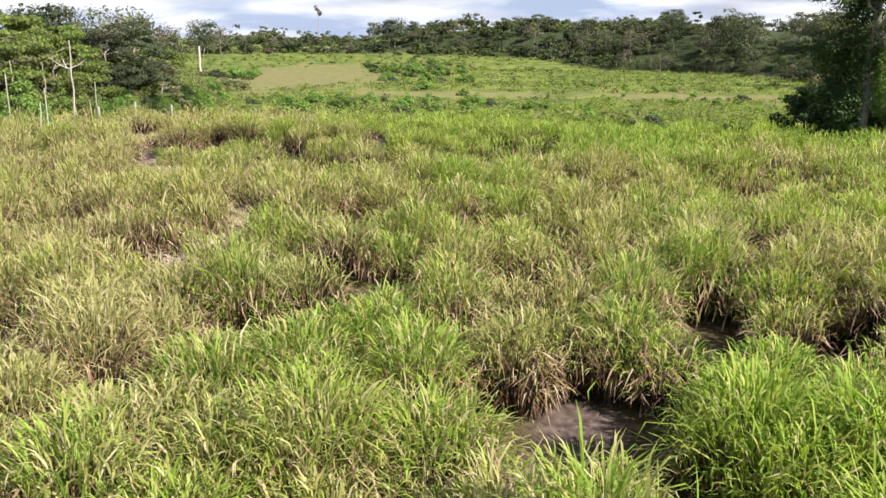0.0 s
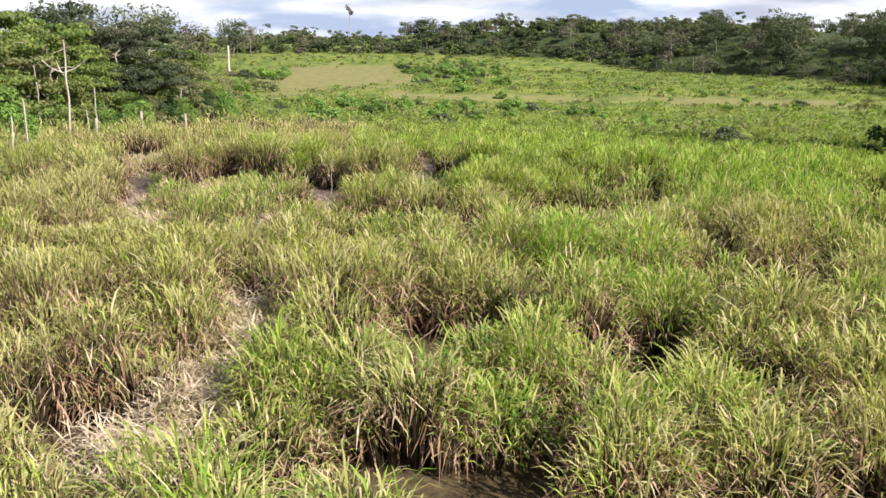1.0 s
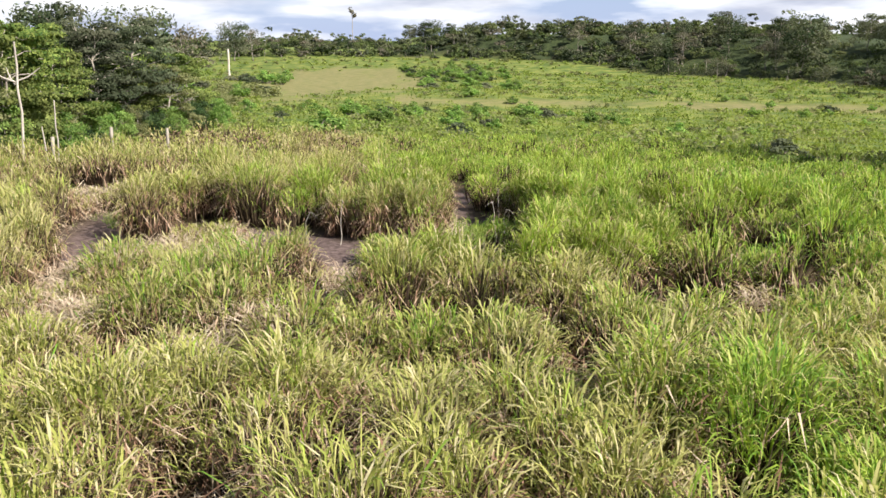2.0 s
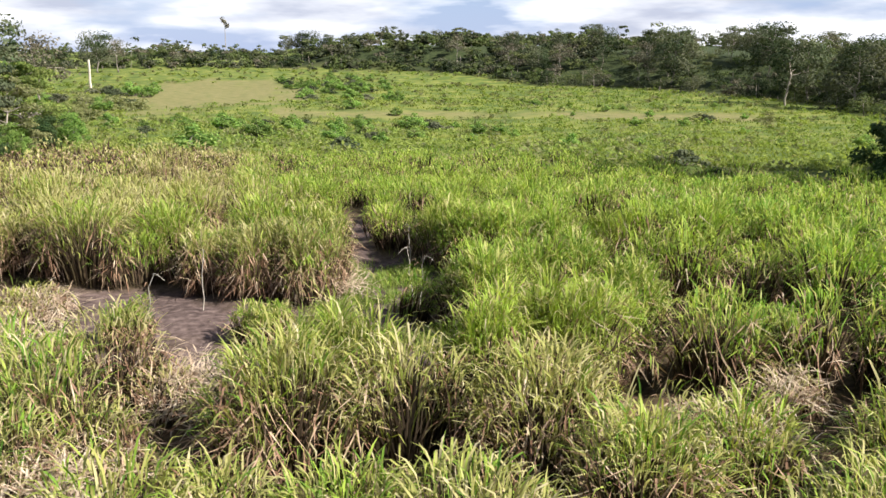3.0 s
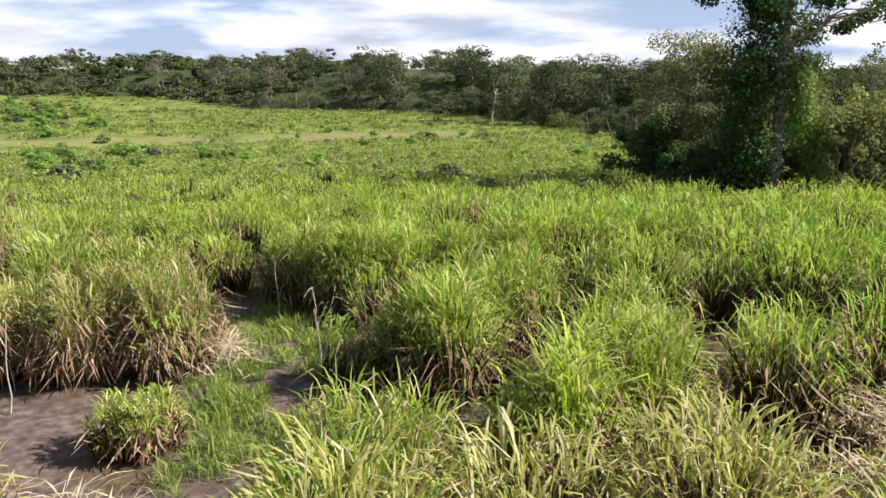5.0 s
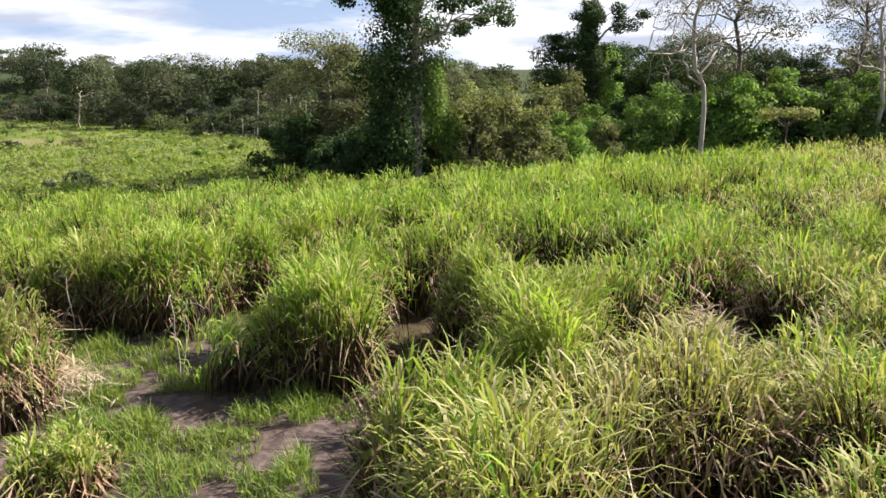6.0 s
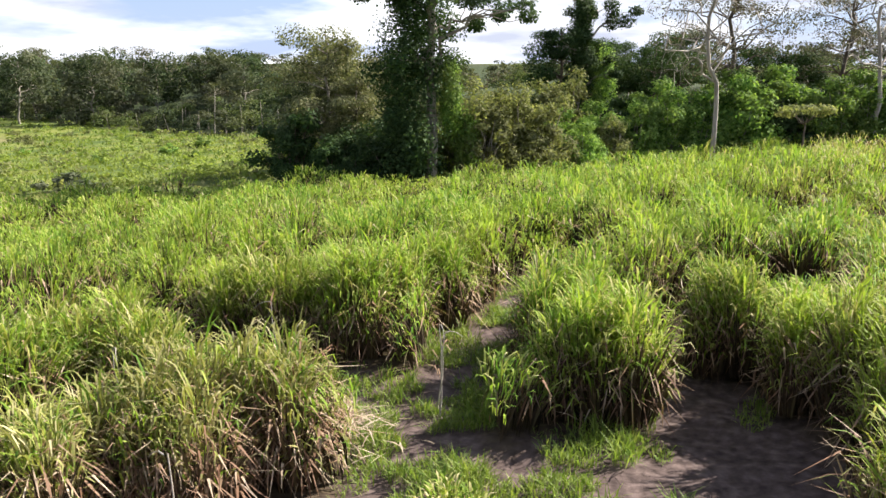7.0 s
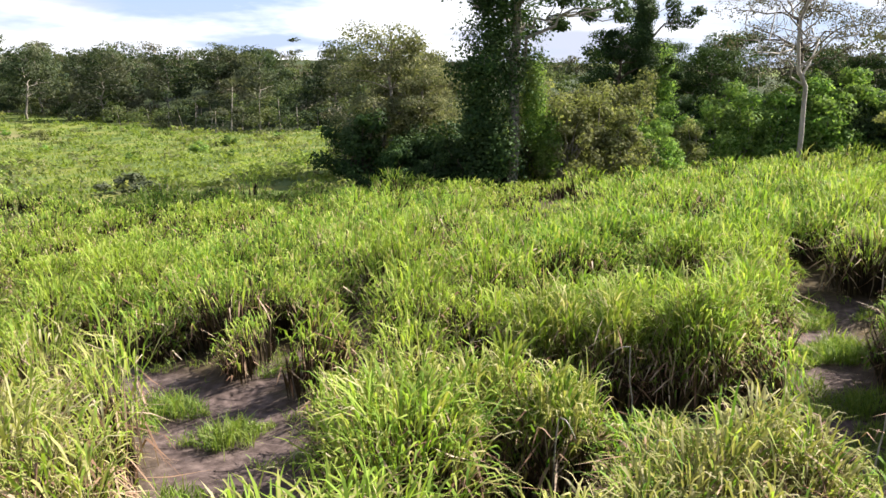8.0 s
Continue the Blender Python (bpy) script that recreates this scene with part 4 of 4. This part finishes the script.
SPARSE = tree_meshes(31, 13.0, 4.6, 0.24, GREY_LEAF, DARK_BARK, 26, 260, 0.11, 0.5, 0.24, 0.5)
put_tree("thin_crowned_tree", SPARSE, 48.65, 36.64, "tall tree with a thin grey-brown open crown", "tree", "trees of the field-edge wood")
put_tree("thin_crowned_tree", SPARSE, 53.09, 29.76, "tall tree with a thin grey-brown open crown", "tree", "trees of the field-edge wood", 0.9, 2.0)
DARKTREE = tree_meshes(32, 10.0, 3.0, 0.2, DEEP_LEAF, DARK_BARK, 34, 560, 0.11, 0.15, 0.27, 0.55)
for x, y, k, a in ((47.9, 47.6, 0.98, 0.4), (53.0, 47.4, 0.95, 2.1), (57.5, 41.5, 1.0, 3.0), (53.51, 42.36, 0.85, 1.2), (52.34, 35.40, 0.8, 4.0), (51.06, 25.16, 0.95, 5.2), (48.98, 32.71, 0.7, 0.9), (55.52, 46.50, 0.95, 3.3)):
    put_tree("dark_leafy_tree", DARKTREE, x, y, "dark green dense-crowned tree in the field-edge wood", "tree", "trees of the field-edge wood", k, a)
PALETREE = tree_meshes(33, 8.6, 2.7, 0.13, DUSTY_LEAF, GREY_BARK, 40, 520, 0.1, 0.1, 0.29, 0.55)
for x, y, k, a in ((33.32, 58.47, 1.12, 0.3), (32.7, 55.3, 0.8, 2.6), (35.79, 56.98, 0.95, 4.1), (39.17, 60.14, 0.9, 1.0)):
    put_tree("pale_olive_tree", PALETREE, x, y, "small tree with dull olive-brown foliage to the ground", "tree", "trees of the field-edge wood", k, a)
# the third shrub has deep shade put into its dark leaf colour
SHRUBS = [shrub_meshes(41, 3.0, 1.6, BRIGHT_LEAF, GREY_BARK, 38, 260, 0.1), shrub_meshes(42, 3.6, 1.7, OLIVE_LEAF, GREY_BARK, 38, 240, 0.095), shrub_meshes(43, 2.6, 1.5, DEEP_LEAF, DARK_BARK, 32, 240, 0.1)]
SHRUB_LABELS = ("bright green leafy shrub at the edge of the wood", "dull olive shrub with thin brown stems", "leafy shrub, its dark green standing in for deep shade")
rng_s = np.random.RandomState(77)
EDGE_SHRUBS = [(30.68, 46.78, 1, 1.25), (32.33, 45.98, 1, 1.3), (33.59, 44.44, 1, 1.15), (31.86, 48.71, 1, 1.35), (35.09, 44.58, 0, 0.9), (35.96, 42.87, 0, 0.85), (37.32, 44.13, 0, 1.1), (37.98, 41.68, 1, 0.8), (39.14, 42.95, 0, 1.15), (39.81, 40.49, 0, 1.1), (40.79, 41.77, 2, 1.25), (41.44, 39.13, 0, 1.3), (42.79, 40.21, 0, 1.5), (42.31, 37.05, 0, 1.25), (43.83, 37.74, 2, 1.5), (43.17, 34.96, 0, 1.45), (44.52, 36.04, 0, 1.6), (43.65, 32.70, 2, 1.3), (45.18, 33.58, 0, 1.6)]
# kind 2 paints in the shade under the trees and beside the big one
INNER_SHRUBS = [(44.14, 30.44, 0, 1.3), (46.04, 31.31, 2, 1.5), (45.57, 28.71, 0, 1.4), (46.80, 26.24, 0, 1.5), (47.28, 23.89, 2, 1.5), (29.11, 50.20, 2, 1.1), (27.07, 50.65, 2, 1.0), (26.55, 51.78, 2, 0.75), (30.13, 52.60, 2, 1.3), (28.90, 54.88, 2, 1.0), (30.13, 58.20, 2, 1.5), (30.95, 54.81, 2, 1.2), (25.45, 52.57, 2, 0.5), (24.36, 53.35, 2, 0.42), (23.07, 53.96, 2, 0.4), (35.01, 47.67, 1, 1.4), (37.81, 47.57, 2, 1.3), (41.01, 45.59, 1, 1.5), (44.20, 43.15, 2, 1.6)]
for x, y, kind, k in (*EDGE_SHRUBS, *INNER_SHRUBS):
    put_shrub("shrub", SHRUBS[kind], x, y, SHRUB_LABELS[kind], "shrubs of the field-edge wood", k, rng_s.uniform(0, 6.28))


def small_umbrella_tree():
    ob = base("small_flat_topped_tree", 33.43, 31.55, "small flat-topped tree on a thin dark stem", "tree")
    rng = np.random.RandomState(4)
    limbs, ps, ns = [bend((0, 0, -0.2), (0.05, 0, 2.2), 0.06, 0.04, 6, 0.03, 0, rng)], [], []
    for i in range(9):
        a = i * 2.4
        end = np.array([math.cos(a) * 0.9, math.sin(a) * 0.9, 2.75 + rng.uniform(-0.15, 0.2)])
        limbs.append(bend((0.05, 0, 2.1), end, 0.025, 0.008, 5, 0.08, 0, rng))
        p, q = puff(rng, end, (0.5, 0.5, 0.35), 130, 0.6)
        ps.append(p), ns.append(q)
    part("trunk", tubes("trunk", limbs, DARK_BARK, 6), ob)
    part("crown", leaf_mesh("crown", np.concatenate(ps), np.concatenate(ns), 0.12 * rng.uniform(0.6, 1.4, 9 * 130), OLIVE_LEAF), ob)


small_umbrella_tree()


# ---- left-hand wood ----
LEFT = [tree_meshes(51, 7.4, 2.5, 0.09, YOUNG_LEAF, GREY_BARK, 34, 300, 0.13, 0.2, 0.3, 0.3), tree_meshes(52, 8.2, 2.6, 0.11, WOOD_LEAF, GREY_BARK, 34, 300, 0.13, 0.2, 0.27, 0.38),
        tree_meshes(53, 6.6, 2.2, 0.09, OLIVE_LEAF, GREY_BARK, 32, 300, 0.12, 0.15, 0.29, 0.35)]
LEFT_LABELS = ("young tree with bright green layered leaves", "dark green tree of the young wood", "young tree with olive-brown leaves")
rng_l = np.random.RandomState(78)
for i in range(34):
    row, along = i % 3, i // 3
    x, y = -21.0 - row * 3.5 + rng_l.normal(0, 0.7), 47.0 + along * 3.7 + rng_l.normal(0, 1.0)
    kind = (0, 1, 0, 2, 1, 0, 0)[i % 7]
    put_tree("young_forest_tree", LEFT[kind], x, y, LEFT_LABELS[kind], "tree", "trees of the young wood", rng_l.uniform(0.78, 1.05) + 0.06 * row, rng_l.uniform(0, 6.28))
for i in range(22):
    kind = (0, 2, 1, 0)[i % 4]
    put_shrub("shrub", SHRUBS[(0, 1, 2, 0)[i % 4]], -19.4 + rng_l.normal(0, 0.6) - (0.2 * max(0, i - 14)), 45.0 + i * 2.6, SHRUB_LABELS[(0, 1, 2, 0)[i % 4]], "shrubs below the young wood", rng_l.uniform(0.5, 0.85), rng_l.uniform(0, 6.28))


def pale_stem(x, y, tall, r, label, arms=()):
    ob = base("pale_bare_stem", x, y, label, "dead tree", "pale stems before the young wood")
    rng = np.random.RandomState(int(abs(x) * 10))
    limbs = [bend((0, 0, -0.3), (rng.normal(0, 0.08), rng.normal(0, 0.08), tall), r, r * 0.6, 7, 0.01, 0, rng)]
    for az, z, far, rise in arms:
        limbs.append(bend((0, 0, z), (math.cos(az) * far, math.sin(az) * far, z + rise), r * 0.6, r * 0.3, 5, 0.04, -0.06, rng))
    part("trunk", tubes("trunk", limbs, DEAD_BARK, 7), ob)


pale_stem(-17.75, 48.61, 5.1, 0.062, "pale bare sapling trunk with two raised side arms", ((0.1, 3.6, 0.95, 0.5), (3.2, 3.6, 0.9, 0.55), (2.6, 3.5, 0.45, 0.6)))
for x, y, tall in ((-19.73, 50.16, 4.0), (-16.87, 49.55, 2.9), (-16.49, 47.83, 1.9), (-18.46, 42.12, 3.2), (-19.14, 44.81, 3.8), (-16.07, 40.13, 2.6), (-15.40, 37.12, 2.2)):
    pale_stem(x, y, tall, 0.038, "thin pale leafless stem standing in the grass")

ob_pole = base("pale_dead_trunk", -45.1, 232.7, "white branchless dead trunk standing on the far slope", "dead tree")
part("trunk", tubes("trunk", [bend((0, 0, -0.5), (0.1, 0, 7.9), 0.3, 0.24, 6, 0.01)], PALE_BARK, 8), ob_pole)


# ---- pasture shrubs ----
LOW = [shrub_meshes(61, 1.3, 1.0, BRIGHT_LEAF, GREY_BARK, 12, 110, 0.12), shrub_meshes(62, 1.1, 1.1, WOOD_LEAF, GREY_BARK, 12, 110, 0.12), shrub_meshes(63, 0.9, 1.3, OLIVE_LEAF, GREY_BARK, 12, 110, 0.12)]
LOW_LABELS = ("low bright green shrub in the pasture", "low dark green shrub in the pasture", "low dull olive shrub in the pasture")
rng_p = np.random.RandomState(79)
for x, y, kind, k in ((1.6, 79.4, 1, 1.5), (-8.0, 76.2, 0, 1.9), (21.4, 66.4, 1, 1.4), (61.7, 134.4, 1, 1.6), (14.0, 64.0, 1, 0.8), (20.0, 60.0, 1, 0.9)):
    put_shrub("pasture_shrub", LOW[kind], x, y, LOW_LABELS[kind], "low shrubs of the pasture", k, rng_p.uniform(0, 6.28), squat=0.62)
for i in range(210):
    if i < 60:
        x, y = rng_p.normal(15, 9), rng_p.normal(238, 34)
        kind, k = (0, 0, 1)[i % 3], rng_p.uniform(0.9, 1.7)
    elif i < 120:
        x, y = rng_p.uniform(-42, 25), 122 + rng_p.normal(0, 15)
        kind, k = (0, 0, 0, 1)[i % 4], rng_p.uniform(0.6, 1.4)
    elif i < 150:
        x, y = rng_p.uniform(-65, -27), rng_p.uniform(100, 230)
        kind, k = (0, 1, 2)[i % 3], rng_p.uniform(1.4, 2.8)
    else:
        x, y = rng_p.uniform(5, 85), rng_p.uniform(78, 210)
        kind, k = (0, 2, 0)[i % 3], rng_p.uniform(0.4, 0.95)
        if x > np.interp(y, [78, 110, 131, 188, 222], [80, 80, 88, 100, 92]):
            continue
    put_shrub("pasture_shrub", LOW[kind], float(x), float(y), LOW_LABELS[kind], "low shrubs of the pasture", k * 1.35, rng_p.uniform(0, 6.28), squat=0.62)


# ---- tall trees over the far forest ----
def far_tree_meshes(seed, tall, spread, mat, clumps, leaves, leaf, crown_from):
    return tree_meshes(seed, tall, spread, 0.2, mat, GREY_BARK, clumps, leaves, leaf, crown_from, 0.42, 0.55)


EMERGENT = [far_tree_meshes(71, 13, 5.0, WOOD_LEAF, 22, 170, 0.36, 0.3), far_tree_meshes(72, 13, 4.0, WOOD_LEAF, 16, 170, 0.34, 0.4), far_tree_meshes(73, 13, 4.2, GREY_LEAF, 14, 90, 0.3, 0.5)]
EMERGENT_LABELS = ("broad dark forest tree standing above the canopy", "dark round-crowned forest tree on the far slope", "thin grey half-bare forest tree on the far slope")
rng_e = np.random.RandomState(80)
NORTH_CREST_TREES = [(134.9, 231.5, 12.1, 0), (125.3, 260.5, 11.0, 1), (113.1, 405.6, 13.7, 2), (74.7, 405.0, 13.6, 0), (55.1, 413.5, 11.9, 1), (141.5, 214.6, 9.7, 2), (146.2, 271.7, 10.3, 0), (11.6, 402.5, 11.7, 1), (95.0, 410.7, 11.8, 2)]
CANOPY_TREES = [(160.0, 432.0, 17.6, 0), (169.0, 440.0, 18.5, 1), (151.0, 437.0, 14.0, 1), (15.5, 401.0, 12.7, 0), (24.0, 405.0, 11.5, 1), (6.0, 405.0, 11.0, 1), (-63.0, 338.0, 10.6, 0), (-57.0, 345.0, 8.5, 2), (104.0, 228.0, 10.6, 0), (123.0, 213.0, 11.6, 0), (108.0, 238.0, 9.5, 1), (86.0, 322.0, 11.4, 2), (-42.3, 146.0, 9.2, 0), (-41.3, 115.0, 8.9, 1)]
HILLSIDE_TREES = [(-47.0, 128.0, 9.0, 0), (-36.0, 152.0, 7.0, 2), (109.3, 177.5, 7.7, 0), (115.9, 164.9, 6.9, 1), (120.7, 152.7, 6.1, 2), (119.6, 138.6, 6.7, 0), (112.0, 123.8, 6.9, 1), (105.8, 106.2, 7.7, 0), (124.7, 184.0, 6.7, 0), (101.0, 152.0, 6.6, 0), (109.5, 144.4, 6.7, 0), (115.0, 138.0, 7.1, 1), (120.0, 132.6, 7.3, 0), (96.5, 166.0, 7.0, 1), (113.0, 160.0, 7.6, 0)]
for x, y, top, kind in (*CANOPY_TREES, *HILLSIDE_TREES, *NORTH_CREST_TREES):
    z = float(land(x, y))
    put_tree("tall_forest_tree", EMERGENT[kind], x, y, EMERGENT_LABELS[kind], "tree", "tall trees of the far forest", (top - z) / 12.6, rng_e.uniform(0, 6.28))
for i in range(18):
    y = rng_e.uniform(95, 340)
    x = float(np.interp(y, WOOD_Y, WOOD_X)) + rng_e.uniform(8, 40)
    kind = (1, 0, 2)[i % 3]
    put_tree("tall_forest_tree", EMERGENT[kind], x, y, EMERGENT_LABELS[kind], "tree", "tall trees of the far forest", rng_e.uniform(0.7, 0.92), rng_e.uniform(0, 6.28))


def lone_thin_tree():
    ob = base("lone_thin_tree", -22.8, 439.0, "thin tall tree with a small tuft of leaves above the forest", "tree")
    rng = np.random.RandomState(6)
    tall = 18.6 - float(land(-22.8, 439.0))
    ps, ns = [], []
    limbs = [bend((0, 0, -0.5), (0.3, 0, tall - 2), 0.22, 0.14, 7, 0.01, 0, rng)]
    for i in range(7):
        a = i * 2.4
        end = np.array([0.3 + math.cos(a) * 1.2, math.sin(a) * 1.2, tall - 1.5 + rng.uniform(-2.0, 1.6)])
        limbs.append(bend((0.3, 0, tall - 4.5 + i * 0.35), end, 0.09, 0.04, 5, 0.08, 0, rng))
        p, q = puff(rng, end, (0.9, 0.9, 1.1), 34, 1.0)
        ps.append(p), ns.append(q)
    part("trunk", tubes("trunk", limbs, GREY_BARK, 6), ob)
    part("crown", leaf_mesh("crown", np.concatenate(ps), np.concatenate(ns), 0.5 * rng.uniform(0.6, 1.4, 7 * 34), GREY_LEAF), ob)


lone_thin_tree()


# ---- stalks and posts in the grass ----
def dry_stalk(x, y, tall, lean, label):
    """A bleached stalk with a bent tip and a hanging leaf or two."""
    rng = np.random.RandomState(int(abs(x * 37 + y * 11)))
    ob = base("dry_stalk", x, y, label, "dry stalk", "bleached stalks beside the track")
    a = rng.uniform(0, 6.283)
    top = np.array([math.cos(a) * lean, math.sin(a) * lean, tall])
    stalk = bend((0, 0, -0.05), top, 0.011, 0.006, 6, 0.03, 0, rng)
    limbs = [stalk, bend(top, top + np.array([math.cos(a) * 0.22, math.sin(a) * 0.22, -0.08]), 0.007, 0.003, 4, 0.05, 0.15, rng)]
    stem = part("stalk", tubes("stalk", limbs, DEAD_BARK, 5), ob)
    for i in range(3):
        part("dry_leaf", blade_mesh("dry_leaf", np.array([stalk[i + 2][0]]), rng.uniform(0, 6.283, 1), rng.uniform(0.4, 1.2, 1), rng.uniform(0.2, 0.4, 1), rng.uniform(0.014, 0.022, 1), rng.uniform(0.6, 1.6, 1), DRY_BLADE), stem, "bleached hanging leaf")


for x, y, tall, lean in ((-0.9, 34.5, 1.1, 0.12), (-0.75, 34.6, 0.9, 0.1), (-0.5, 37.0, 1.0, 0.08), (-2.9, 37.3, 1.1, 0.2), (-4.6, 34.9, 1.0, 0.15), (-5.4, 33.4, 1.1, 0.3)):
    dry_stalk(x, y, tall, lean, "thin bleached grass stalk standing at the track's edge")


def fence_post(x, y, tall):
    ob = base("fence_post", x, y, "short weathered grey wooden post standing in the grass", "post", "old posts in the grass")
    rng = np.random.RandomState(int(abs(x) * 10))
    part("post", tubes("post", [bend((0, 0, -0.2), (rng.normal(0, 0.05), rng.normal(0, 0.05), tall), 0.075, 0.065, 5, 0.01, 0, rng) + [((0.0, 0.0, tall + 0.005), 0.001)]], GREY_BARK, 8), ob)


for x, y, tall in ((-15.0, 50.6, 1.75), (-15.9, 46.9, 1.6), (-14.2, 56.0, 1.7)):
    fence_post(x, y, tall)
